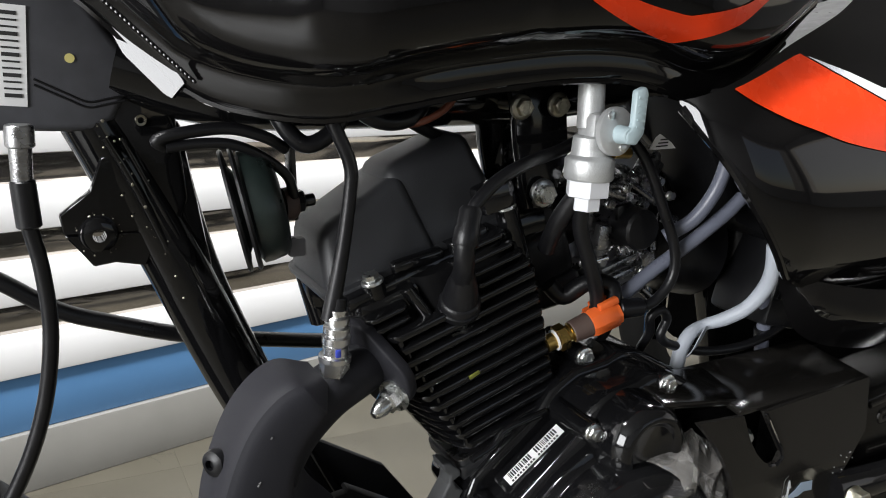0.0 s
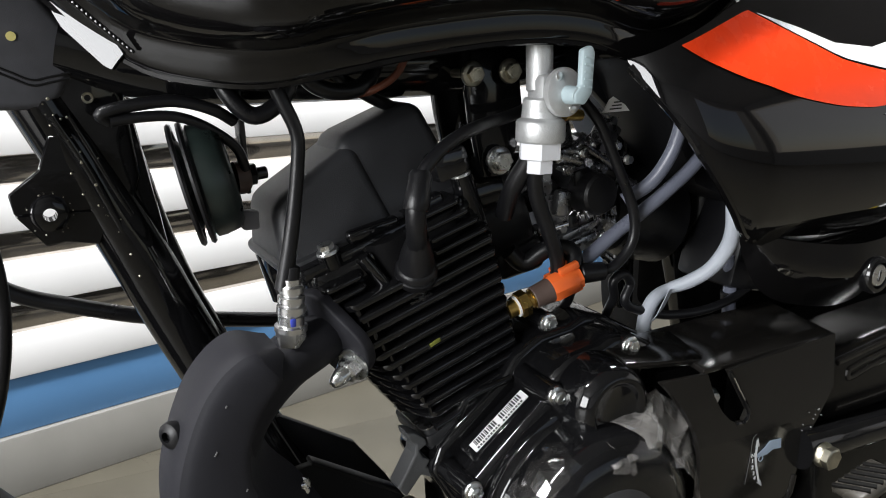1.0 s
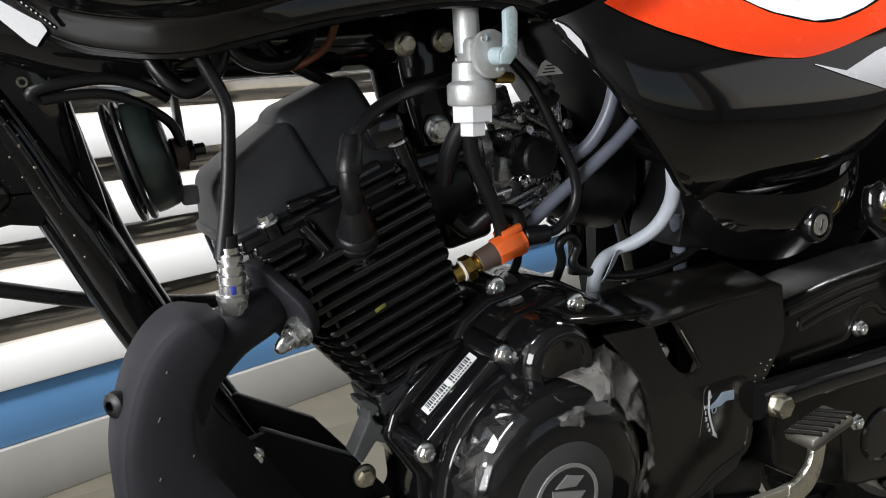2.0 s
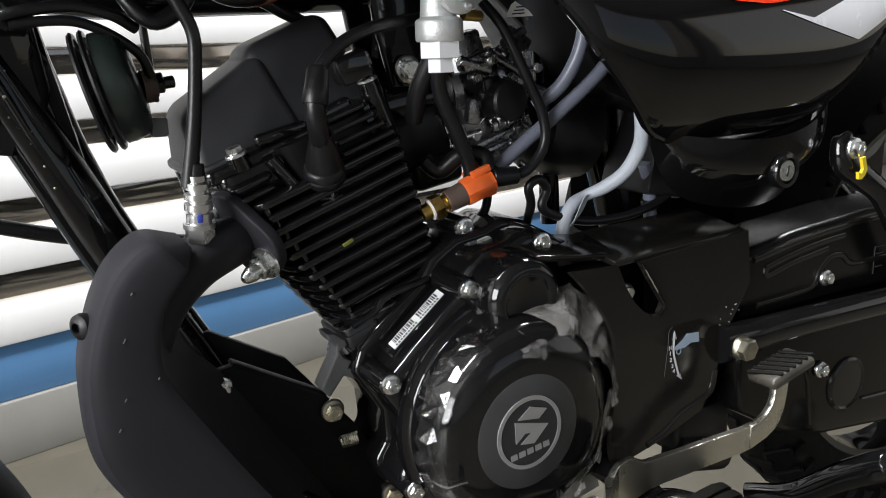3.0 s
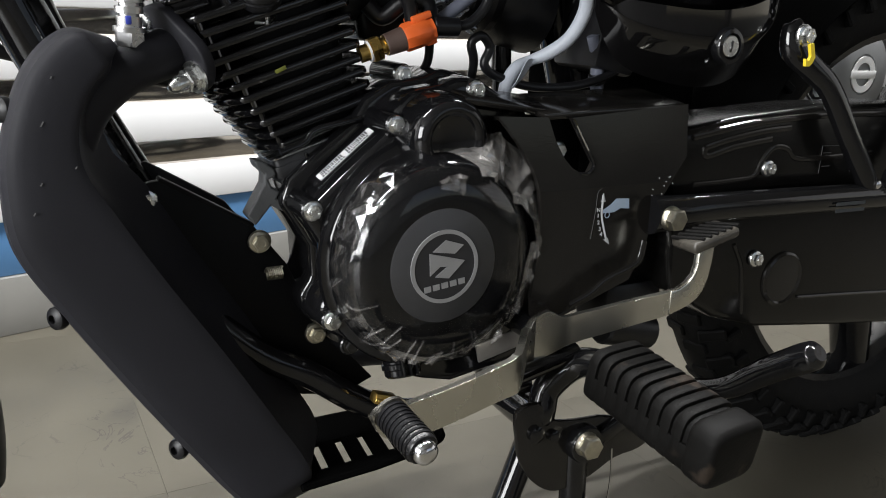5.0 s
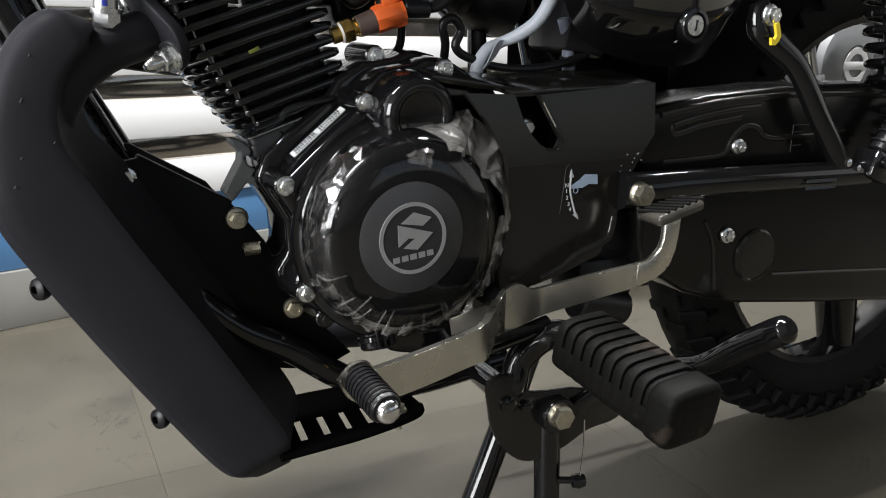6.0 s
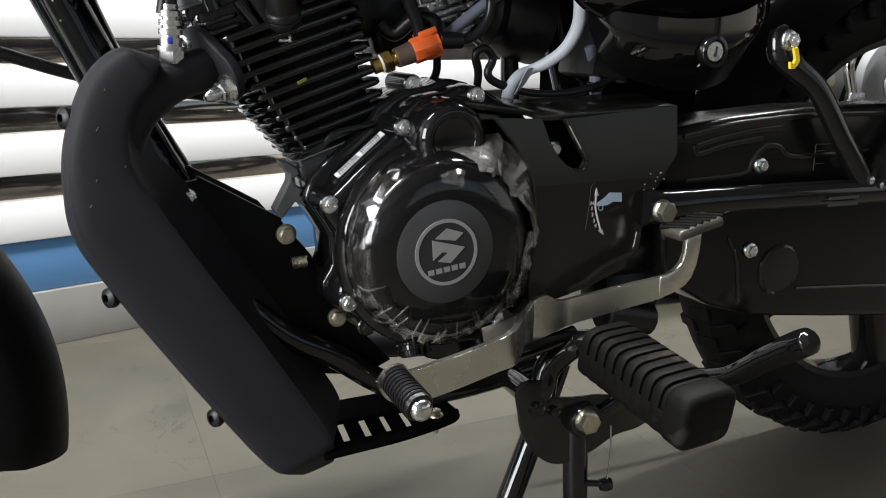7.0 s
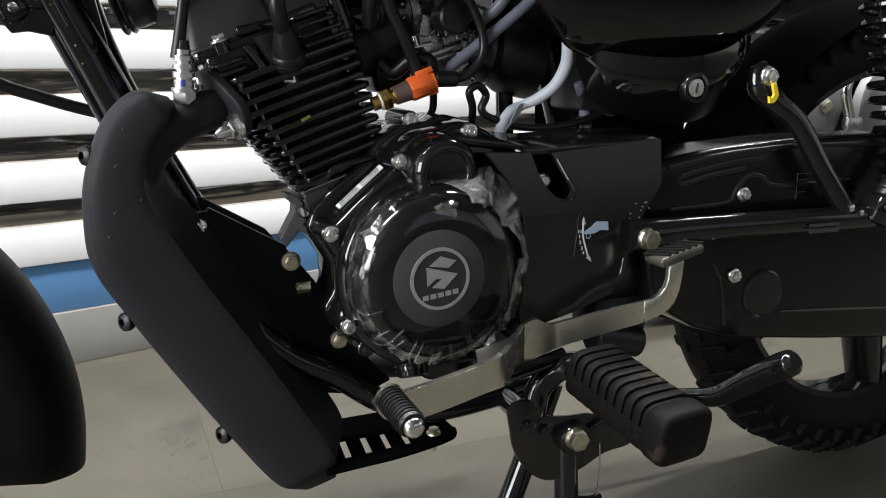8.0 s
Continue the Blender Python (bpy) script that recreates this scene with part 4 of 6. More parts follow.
# strip angled to mirror the window, shaping the white highlight on the tank's front
def glint_strip(u, v):
    a, b = Vector((-0.3208, 0.005, 0.7732)), Vector((-0.2879, -0.0253, 0.7364))
    n = Vector((-0.593, -0.796, 0.126)).normalized()
    c = n.cross((b - a).normalized()).normalized()
    w = (v - 0.5) * 2
    half = 0.0074 * min(1.0, 0.25 + 2.4 * u, 0.80 + 2.5 * (1 - u))
    return a.lerp(b, u) + c * half * w - n * 0.0003 * w * w


part("tank_front_edge", sheet(glint_strip, 20, 8, 0.004), TANKPAINT, tank, "tank front edge strip, angled to mirror the window as a highlight", smooth=60)
# weld beads, turned to the same angle so they glint too
beads = [rod((-0.3363, -0.028, 0.7935), (-0.2803, -0.034, 0.7421), 0.0012)]
for k in range(26):
    p = Vector((-0.3363, -0.0285, 0.7943)).lerp(Vector((-0.2803, -0.0345, 0.7429)), k / 25)
    beads.append(box((0.0021, 0.0034, 0.0020), axis_pose(p, (-0.593, -0.796, 0.126)) @ pose(0, 0, 0, 0, 0, 45), 0.0005))
part("seam_weld", merge(*beads), TANKPAINT, tank, "row of spot welds along the tank seam")
part("tank_seam", tube([(x, -(0.0955 - tank_lean(x)) * tank_width(x) + tank_mid(x), lerp_line(LIP, x) - 0.0005) for x in [-0.395 + 0.0305 * k for k in range(20)]], 0.0026, 6, 3), TANKPAINT, tank, "folded seam along the tank's lower edge")


def tank_decal(low, high, x0, x1, off, n=40):
    """A decal on the tank's flank between two lines z(x)."""
    lo, hi = smooth_knots(low, 4), smooth_knots(high, 4)

    def fn(u, v):
        x = x0 + (x1 - x0) * u
        z = lerp_line(lo, x) * (1 - v) + lerp_line(hi, x) * v
        zz = z - lerp_line(LIP, x)
        for (a, b), (c, d) in zip(TSEC[12:44], TSEC[13:45]):
            if b <= zz <= d:
                s = (zz - b) / (d - b + 1e-9)
                yy = a + (c - a) * s
                return (x, -(yy + off) * tank_width(x) + tank_mid(x), z)
        return (x, -(0.1 + off) * tank_width(x) + tank_mid(x), z)
    return sheet(fn, n, 6)


part("decal", tank_decal([(-0.10, 0.820), (-0.059, 0.801), (-0.026, 0.789), (0.016, 0.7795), (0.030, 0.7795), (0.075, 0.793), (0.105, 0.812), (0.15, 0.84)],
                         [(-0.10, 0.832), (-0.059, 0.816), (-0.026, 0.804), (0.016, 0.797), (0.030, 0.797), (0.075, 0.806), (0.105, 0.820), (0.15, 0.846)], -0.10, 0.15, 0.0012), DECALO, tank, "orange-red V-shaped decal")

PLO = smooth_knots([(0.050, 0.737), (0.062, 0.712), (0.0755, 0.6946), (0.0995, 0.6605), (0.148, 0.612), (0.165, 0.600), (0.200, 0.590), (0.267, 0.584), (0.33, 0.592), (0.385, 0.615), (0.43, 0.650), (0.50, 0.71), (0.58, 0.77)])
PHI = smooth_knots([(0.050, 0.739), (0.079, 0.752), (0.116, 0.767), (0.155, 0.7825), (0.231, 0.808), (0.275, 0.826), (0.40, 0.88), (0.58, 0.93)])


def panel_y(x, z, off=0.0):
    lo = lerp_line(PLO, x)
    h = max(z - lo, 0.0)
    s = min(z, 0.80) - 0.655
    y = -0.146 + (3.2 if s > 0 else 3.5) * s * s + 0.9 * max(0.0, z - 0.80)
    y += 0.016 * math.exp(-(x - 0.06) / 0.02)
    y += (0.006 + 0.012 * min(1.0, max(0.0, (x - 0.10) / 0.10))) * math.exp(-h / 0.020)
    return y - off


def panel_fn(u, v):
    x = 0.050 + 0.530 * u
    lo, hi = lerp_line(PLO, x), lerp_line(PHI, x)
    z = lo + (hi - lo) * (v ** 1.5)
    return (x, panel_y(x, z), z)


panel = part("side_panel", sheet(panel_fn, 90, 36, 0.003), TANKPAINT, bike, "gloss black side panel with orange and silver decals", smooth=60)
part("panel_edge", tube([(x, panel_y(x, lerp_line(PLO, x)) + 0.004, lerp_line(PLO, x) + 0.001) for x in [0.052 + 0.0209 * k for k in range(25)]], 0.004, 8, 4), TANKPAINT, panel, "rolled lower edge of the panel")
part("panel_lip", tube([(0.056, -0.052, 0.742), (0.08, -0.066, 0.743), (0.105, -0.078, 0.746), (0.130, -0.086, 0.753)], 0.003, 8, 4), TANKPAINT, panel)


def panel_decal(low, high, x0, x1, off, n=60):
    def fn(u, v):
        x = x0 + (x1 - x0) * u
        z = lerp_line(low, x) * (1 - v) + lerp_line(high, x) * v
        return (x, panel_y(x, z, off), z)
    return sheet(fn, n, 8)


OLO = smooth_knots([(0.081, 0.7488), (0.0965, 0.7393), (0.1260, 0.7280), (0.1535, 0.7205), (0.1820, 0.7125), (0.2240, 0.7055), (0.2530, 0.7032), (0.2776, 0.7028), (0.3164, 0.7083), (0.365, 0.719), (0.4196, 0.7325), (0.51, 0.765)], 4)
OHI = smooth_knots([(0.081, 0.7496), (0.118, 0.7630), (0.1565, 0.7758), (0.1620, 0.7750), (0.1950, 0.7610), (0.2383, 0.7433), (0.2541, 0.7385), (0.300, 0.7310), (0.335, 0.7330), (0.375, 0.742), (0.42, 0.756), (0.51, 0.79)], 4)
part("decal", panel_decal(OLO, OHI, 0.081, 0.51, 0.0012), DECALO, panel, "orange-red swoosh decal")
part("decal", panel_decal([(0.168, 0.7742), (0.1950, 0.7625), (0.2383, 0.7448), (0.2541, 0.7400), (0.300, 0.7325), (0.335, 0.7345), (0.375, 0.7435), (0.42, 0.7575)], [(0.168, 0.7746), (0.2078, 0.7645), (0.2434, 0.7530), (0.290, 0.7500), (0.320, 0.7560), (0.345, 0.764), (0.375, 0.780), (0.42, 0.80)], 0.168, 0.42, 0.0010), DECALW, panel, "silver white edge decal")
part("decal", panel_decal([(0.285, 0.6965), (0.330, 0.6840), (0.3865, 0.6700), (0.46, 0.70)], [(0.285, 0.6970), (0.325, 0.6900), (0.3704, 0.7049), (0.4088, 0.7139), (0.46, 0.7290)], 0.285, 0.46, 0.0010), DECALW, panel, "silver white lower decal")

# lock panel below
KLO = smooth_knots([(0.178, 0.600), (0.188, 0.570), (0.204, 0.546), (0.236, 0.531), (0.300, 0.521), (0.350, 0.531), (0.385, 0.562), (0.405, 0.605)])


def lock_fn(u, v):
    x = 0.178 + 0.227 * u
    lo = lerp_line(KLO, x)
    hi = max(lerp_line(PLO, x) + 0.006, lo + 0.002)
    z = lo + (hi - lo) * v
    s = math.sin(math.pi * min(max(u, 0.02), 0.98))
    return (x, -0.090 - 0.057 * (s ** 0.45) * (0.35 + 0.65 * min(1, v * 1.7)) , z)


lockp = part("lock_panel", sheet(lock_fn, 44, 14, 0.003), TANKPAINT, bike, "gloss black lower side cover with a key lock", smooth=60)
LK = Vector((0.293, -0.149, 0.560))
part("lock_ring", lathe([(0.011, -0.006), (0.0165, -0.006), (0.0165, 0.0), (0.015, 0.0025), (0.0115, 0.003), (0.011, 0.0)], LK, LEFT, 28, True), GLOSS, lockp, "black ring round the lock")
part("lock_barrel", lathe([(0.0098, -0.006), (0.0098, 0.0015), (0.009, 0.0022), (0.0, 0.0022)], LK, LEFT, 24), ZINC, lockp, "zinc lock barrel with key slot")
part("key_slot", box((0.0022, 0.001, 0.010), pose(LK.x, LK.y - 0.0024, LK.z, 0, 10, 0), 0.0003), DARKBOLT, lockp)

# ---- fuel tap ----
tap = part("fuel_tap", merge(rod((-0.007, -0.060, 0.775), (-0.007, -0.064, 0.716), 0.0098, segs=20),
                             box((0.019, 0.022, 0.030), pose(-0.0055, -0.068, 0.714), 0.005),
                             rod((-0.009, -0.068, 0.712), (-0.009, -0.068, 0.694), 0.0125, 0.0135, 22)), TAPALU, bike, "die cast fuel tap under the tank")
part("tap_bowl", lathe([(0, 0.022), (0.0128, 0.022), (0.0135, 0.018), (0.0172, 0.016), (0.0182, 0.0145), (0.0182, 0.0015), (0.017, 0), (0, 0)], (-0.0085, -0.069, 0.680), (0, 0, 1), 28), TAPALU, tap, "round sediment bowl")
part("tap_nut", hexagon(0.0165, 0.013, (-0.0085, -0.069, 0.6805), (0, 0, -1), 0.05), WHITEPL, tap, "white plastic hexagon drain cap")
part("tap_nut", hexagon(0.0105, 0.011, (-0.0085, -0.069, 0.668), (0, 0, -1), 0.05), WHITEPL, tap)
part("tap_face", lathe([(0, 0), (0.0175, 0), (0.0175, 0.004), (0.0165, 0.0048), (0, 0.0048)], (0.001, -0.080, 0.716), (0.12, -1, 0.08), 28), TAPALU, tap, "round stamped plate of the tap")
for a in (-30, 150):
    part("tap_screw", lathe([(0, 0), (0.003, 0), (0.003, 0.0015), (0.002, 0.002), (0, 0.002)], (0.001 + 0.0135 * math.sin(radians(a)), -0.0845, 0.716 + 0.0135 * math.cos(radians(a))), LEFT, 12), ZINC, tap)
part("tap_lever", merge(prism([(0.004, 0.746), (0.012, 0.749), (0.015, 0.744), (0.014, 0.716), (0.008, 0.708), (-0.001, 0.709), (-0.002, 0.716), (0.004, 0.722)], -0.0985, -0.092, 0.0018),
                        rod((0.003, -0.084, 0.7145), (0.003, -0.0975, 0.7145), 0.0068, 0.006, 18)), TAPLEVER, tap, "pale blue-grey plastic tap lever")
for k in range(5):
    part("lever_rib", box((0.007, 0.0012, 0.0012), pose(0.0092, -0.0988, 0.7405 - 0.005 * k, 0, 8, 0), 0), TAPLEVER, tap)
part("tap_outlet", rod((0.012, -0.070, 0.699), (0.030, -0.066, 0.698), 0.0042), BRASS, tap, "brass hose outlet")
part("drain_hose", tube([(-0.010, -0.066, 0.663), (-0.004, -0.06, 0.640), (0.012, -0.055, 0.610), (0.026, -0.05, 0.583), (0.030, -0.046, 0.565)], 0.0062), RUBBER, tap)
part("drain_hose", tube([(-0.012, -0.062, 0.667), (-0.018, -0.050, 0.645), (-0.016, -0.035, 0.620)], 0.0075), RUBBER, tap)
part("vent_lead", tube([(0.045, -0.045, 0.71), (0.058, -0.055, 0.690), (0.075, -0.060, 0.655), (0.094, -0.060, 0.618), (0.095, -0.060, 0.592), (0.080, -0.058, 0.573), (0.062, -0.056, 0.569)], 0.0045), RUBBER, bike)

# ---- temperature sensor ----
s_ax = Vector((0.92, -0.12, 0.34)).normalized()
s_at = Vector((-0.008, -0.047, 0.548))
sens = part("temperature_sensor", merge(hexagon(0.0108, 0.009, s_at, s_ax), lathe([(0, -0.01), (0.007, -0.01), (0.007, 0.012), (0.0085, 0.0125), (0.0085, 0.014), (0, 0.014)], s_at, s_ax, 18)), BRASS, bike, "brass temperature sensor in the cylinder")
part("washer", lathe([(0.005, -0.0022), (0.0088, -0.0022), (0.0088, -0.0006), (0.005, -0.0006)], s_at, s_ax, 20, True), WHITEPL, sens)
part("sensor_body", rod(s_at + s_ax * 0.013, s_at + s_ax * 0.031, 0.0092, 0.0102), BROWNPL, sens, "brown plastic sensor body")
SM = axis_pose(s_at + s_ax * 0.043, s_ax)
part("connector", merge(lathe([(0, -0.013), (0.0112, -0.013), (0.0120, -0.011), (0.0120, 0.008), (0.0105, 0.010), (0.0105, 0.014), (0.007, 0.0145), (0, 0.0145)], s_at + s_ax * 0.043, s_ax, 8),
                               box((0.006, 0.010, 0.024), SM @ pose(0.011, 0.003, 0.002), 0.0015), box((0.006, 0.007, 0.020), SM @ pose(0.006, 0.011, 0.004), 0.0015),
                               box((0.006, 0.006, 0.018), SM @ pose(-0.004, 0.012, 0.006), 0.0015), box((0.012, 0.006, 0.010), SM @ pose(0.004, -0.010, 0.010), 0.0015)), ORANGE, sens, "orange plastic plug")
part("plug_boot", rod((0.045, -0.054, 0.569), (0.069, -0.056, 0.569), 0.0085, 0.0078), RUBBER, sens)
part("plug_wire", tube([s_at + s_ax * 0.05, (0.045, -0.045, 0.585), (0.028, -0.035, 0.588), (0.012, -0.025, 0.575), (0.0, -0.02, 0.585)], 0.0075), RUBBER, sens)
part("lower_wire", tube([(0.048, -0.045, 0.560), (0.052, -0.03, 0.535), (0.04, -0.01, 0.515), (0.02, 0.0, 0.505)], 0.004), RUBBER, sens)

# ---- carburettor and intake ----
carb = part("carburettor", merge(lathe([(0, -0.03), (0.026, -0.03), (0.028, -0.022), (0.022, -0.02), (0.022, 0.02), (0.030, 0.022), (0.030, 0.034), (0, 0.034)], (0.072, 0.022, 0.640), (1, 0, 0.15), 26),
                                 box((0.050, 0.052, 0.040), pose(0.070, 0.012, 0.610, 0, -12, 0), 0.006)), ALU, bike, "cast aluminium carburettor with black cap")
part("float_bowl", box((0.050, 0.050, 0.026), pose(0.074, 0.006, 0.586, 0, -12, 0), 0.007), ALU, carb)
part("top_cap", rod((0.062, 0.012, 0.655), (0.056, 0.012, 0.688), 0.022, 0.018, 22), ALU, carb)
part("choke_cap", rod((0.074, -0.018, 0.630), (0.074, -0.044, 0.630), 0.0185, 0.0175, 24), BLACKPLASTIC, carb, "round black plastic cap")
part("linkage", merge(box((0.06, 0.004, 0.006), pose(0.080, -0.022, 0.600, 0, -18, 0), 0.001), box((0.035, 0.004, 0.008), pose(0.085, -0.022, 0.612, 0, -18, 0), 0.001), box((0.03, 0.004, 0.005), pose(0.088, -0.024, 0.590, 0, -18, 0), 0.001)), ALU, carb)
for p in ((0.050, -0.026, 0.650), (0.088, -0.024, 0.648), (0.100, -0.024, 0.612), (0.100, -0.024, 0.632), (0.050, -0.022, 0.600), (0.030, -0.024, 0.602)):
    bolt(p, LEFT, 0.0038, "screw", carb, ALU, 1.2, 0.012, False)
for at, size, ry in (((0.052, -0.020, 0.664), (0.030, 0.014, 0.010), -20), ((0.092, -0.018, 0.660), (0.020, 0.016, 0.014), 25), ((0.047, -0.024, 0.622), (0.012, 0.010, 0.022), 10),
                     ((0.098, -0.022, 0.600), (0.016, 0.012, 0.018), -15), ((0.064, -0.030, 0.590), (0.034, 0.008, 0.006), -16), ((0.082, -0.030, 0.582), (0.024, 0.006, 0.005), -16), ((0.050, -0.026, 0.578), (0.014, 0.012, 0.012), 5)):
    part("casting_lug", box(size, pose(*at, 0, ry, 0), 0.0025), ALU, carb)
for a, b, r in (((0.036, -0.022, 0.664), (0.064, -0.026, 0.656), 0.005), ((0.098, -0.034, 0.640), (0.112, -0.040, 0.634), 0.005), ((0.078, -0.028, 0.676), (0.100, -0.020, 0.684), 0.006), ((0.044, -0.030, 0.588), (0.054, -0.034, 0.575), 0.004), ((0.090, -0.030, 0.575), (0.100, -0.032, 0.567), 0.0035)):
    part("stub_pipe", rod(a, b, r), ALU, carb)
for p in ((0.062, -0.032, 0.664), (0.108, -0.034, 0.656), (0.060, -0.034, 0.574), (0.086, -0.034, 0.592), (0.098, -0.030, 0.668)):
    bolt(p, LEFT, 0.0034, "screw", carb, ZINC, 1.3, 0.012, False)
part("throttle_spring", tube([(0.052 + 0.0022 * k, -0.034 + 0.005 * math.cos(k * 1.57), 0.612 + 0.005 * math.sin(k * 1.57)) for k in range(22)], 0.0008, 5, 2), CHROME, carb)
part("throttle_lever", prism([(0.056, 0.648), (0.070, 0.652), (0.078, 0.644), (0.070, 0.628), (0.058, 0.630)], -0.030, -0.026, 0.001), DARKBOLT, carb)
part("vacuum_tee", merge(rod((0.028, -0.02, 0.598), (0.055, -0.024, 0.604), 0.0032), rod((0.040, -0.022, 0.600), (0.036, -0.022, 0.612), 0.003)), CHROME, carb)
part("cable_stay", merge(box((0.028, 0.004, 0.024), pose(0.100, -0.012, 0.676, 0, 30, 0), 0.002), rod((0.080, -0.016, 0.672), (0.108, -0.014, 0.688), 0.004)), ALU, carb)
part("adjuster", rod((0.060, -0.026, 0.672), (0.098, -0.028, 0.650), 0.0045), ALU, carb)
part("intake_manifold", tube([E3(0.030, 0.026, 0.215), E3(0.066, 0.026, 0.214), (0.012, 0.026, 0.632), (0.040, 0.024, 0.636)], [0.030, 0.029, 0.028, 0.026], 18), GLOSS, carb, "black intake manifold")
part("manifold_clamp", merge(box((0.062, 0.060, 0.05), pose(0.004, 0.024, 0.600, 0, -20, 0), 0.010, 3), box((0.05, 0.05, 0.03), pose(0.024, 0.02, 0.572, 0, -10, 0), 0.008, 3)), BLACKPLASTIC, carb)
part("intake_rubber", lathe([(0.026, 0), (0.030, 0.005), (0.024, 0.012), (0.024, 0.03), (0.03, 0.035)], (0.005, 0.024, 0.632), (1, 0, 0.1), 22), RUBBER, carb)
part("air_duct", lathe([(0.030, 0), (0.036, 0.01), (0.033, 0.02), (0.040, 0.03), (0.037, 0.04), (0.046, 0.055), (0.050, 0.09), (0, 0.09)], (0.105, 0.024, 0.605), (1, 0, -0.12), 26), RUBBER, bike, "ribbed black rubber air duct")
airbox = part("air_box", merge(box((0.16, 0.12, 0.14), pose(0.30, 0.045, 0.615), 0.014, 3), box((0.05, 0.07, 0.09), pose(0.245, -0.03, 0.575, 0, 12, 0), 0.006, 2)), BLACKPLASTIC, bike, "black plastic air box behind the side panel")
# plain black fillers added to keep the gaps behind the side panel dark
part("dark_gap_fill", prism([(0.100, 0.745), (0.135, 0.69), (0.175, 0.63), (0.24, 0.605), (0.42, 0.615), (0.50, 0.68), (0.52, 0.86), (0.24, 0.79), (0.14, 0.765)], -0.050, 0.10, 0.01, 2), BLACKPLASTIC, airbox)
part("dark_gap_plate", prism([(0.085, 0.775), (0.105, 0.715), (0.135, 0.690), (0.26, 0.690), (0.26, 0.80), (0.12, 0.785)], 0.020, 0.030, 0.002), BLACKPLASTIC, airbox)
part("box_lid", box((0.075, 0.012, 0.07), pose(0.262, -0.062, 0.590, 0, 8, 0), 0.003), GLOSS, airbox)
part("dark_gap_block", box((0.17, 0.10, 0.09), pose(0.325, 0.045, 0.515), 0.015, 3), DULL, airbox)
part("white_tag", prism([(0.0640, 0.6975), (0.0915, 0.6985), (0.0870, 0.7030), (0.0740, 0.7100), (0.0700, 0.7075)], -0.0506, -0.0498, 0), LABEL, airbox, "small white printed tag", smooth=0)
for k in range(3):
    part("tag_print", box((0.012 - 0.002 * k, 0.0004, 0.0010), pose(0.0765 + 0.001 * k, -0.0509, 0.7005 + 0.0026 * k, 0, -3, 0), 0), INK, airbox)
for pts in ([(0.130, -0.072, 0.712), (0.130, -0.070, 0.690), (0.126, -0.065, 0.664), (0.114, -0.057, 0.640), (0.096, -0.045, 0.624)],
            [(0.160, -0.064, 0.658), (0.145, -0.062, 0.644), (0.118, -0.054, 0.620), (0.088, -0.045, 0.596), (0.060, -0.04, 0.574)]):
    part("vent_hose", tube(pts, 0.0060, 12), GREYHOSE, bike, "grey rubber vent hose")
hose = part("overflow_hose", tube([(0.174, -0.092, 0.622), (0.177, -0.091, 0.600), (0.1785, -0.085, 0.582), (0.1725, -0.075, 0.5625), (0.161, -0.062, 0.549), (0.148, -0.0515, 0.5415), (0.1345, -0.0505, 0.535), (0.1235, -0.0525, 0.522), (0.118, -0.055, 0.506)], [0.0066, 0.0066, 0.0066, 0.0062, 0.0062, 0.0050, 0.0062, 0.0064, 0.006], 12), WHITEHOSE, bike, "white plastic sleeved overflow hose")
part("sleeve_tear", sheet(lambda u, v: (0.1465 - 0.020 * u - 0.003 * v, -0.0585 - 0.004 * v * math.sin(math.pi * u), 0.5435 - 0.026 * u + 0.010 * (v - 0.3) * math.sin(math.pi * min(1, 1.2 * u))), 10, 4, 0.0006), WHITEHOSE, hose)
part("battery_hose", tube([(0.215, -0.055, 0.565), (0.222, -0.055, 0.545), (0.226, -0.052, 0.522), (0.23, -0.05, 0.505)], 0.0065, 12), GREYHOSE, bike, "short grey drain hose")
part("hose_clip", rod((0.224, -0.053, 0.530), (0.2265, -0.052, 0.520), 0.0082), BLACKPLASTIC, bike)
part("wire_loop", tube([(0.098, -0.03, 0.52), (0.092, -0.045, 0.540), (0.086, -0.05, 0.556), (0.095, -0.052, 0.562), (0.105, -0.05, 0.552), (0.100, -0.05, 0.538), (0.112, -0.05, 0.528), (0.15, -0.055, 0.518), (0.20, -0.06, 0.520), (0.25, -0.058, 0.535), (0.30, -0.05, 0.56)], 0.0042), RUBBER, bike)
# seat frame tubes behind the hoses
part("frame_seat_tube", tube([(0.195, 0.02, 0.72), (0.215, 0.02, 0.62), (0.25, 0.02, 0.50), (0.28, 0.02, 0.38)], 0.022, 16), GLOSS, bike)
part("frame_back_tube", tube([(0.155, 0.03, 0.70), (0.165, 0.03, 0.60), (0.17, 0.03, 0.50)], 0.010, 12), GLOSS, bike)
part("frame_top_tube", tube([(-0.31, 0.07, 0.748), (-0.24, 0.055, 0.732), (-0.15, 0.045, 0.732), (0.05, 0.04, 0.742), (0.25, 0.03, 0.79)], 0.027, 16), GLOSS, bike)
hang = part("engine_hanger", prism([(-0.040, 0.745), (0.012, 0.745), (0.020, 0.690), (0.008, 0.645), (-0.018, 0.645), (-0.030, 0.69)], -0.006, 0.002, 0.002), GLOSS, bike, "black engine hanger plate under the tank")
part("hanger_rear", prism([(-0.040, 0.745), (0.012, 0.745), (0.020, 0.690), (0.008, 0.645), (-0.018, 0.645), (-0.030, 0.69)], 0.05, 0.058, 0.002), GLOSS, hang)
bolt((-0.006, -0.010, 0.659), LEFT, 0.0082, parent=hang, material=ZINC, stem=0.03)
bolt((-0.033, -0.012, 0.727), LEFT, 0.0068, parent=hang, material=OLDZINC, stem=0.03)
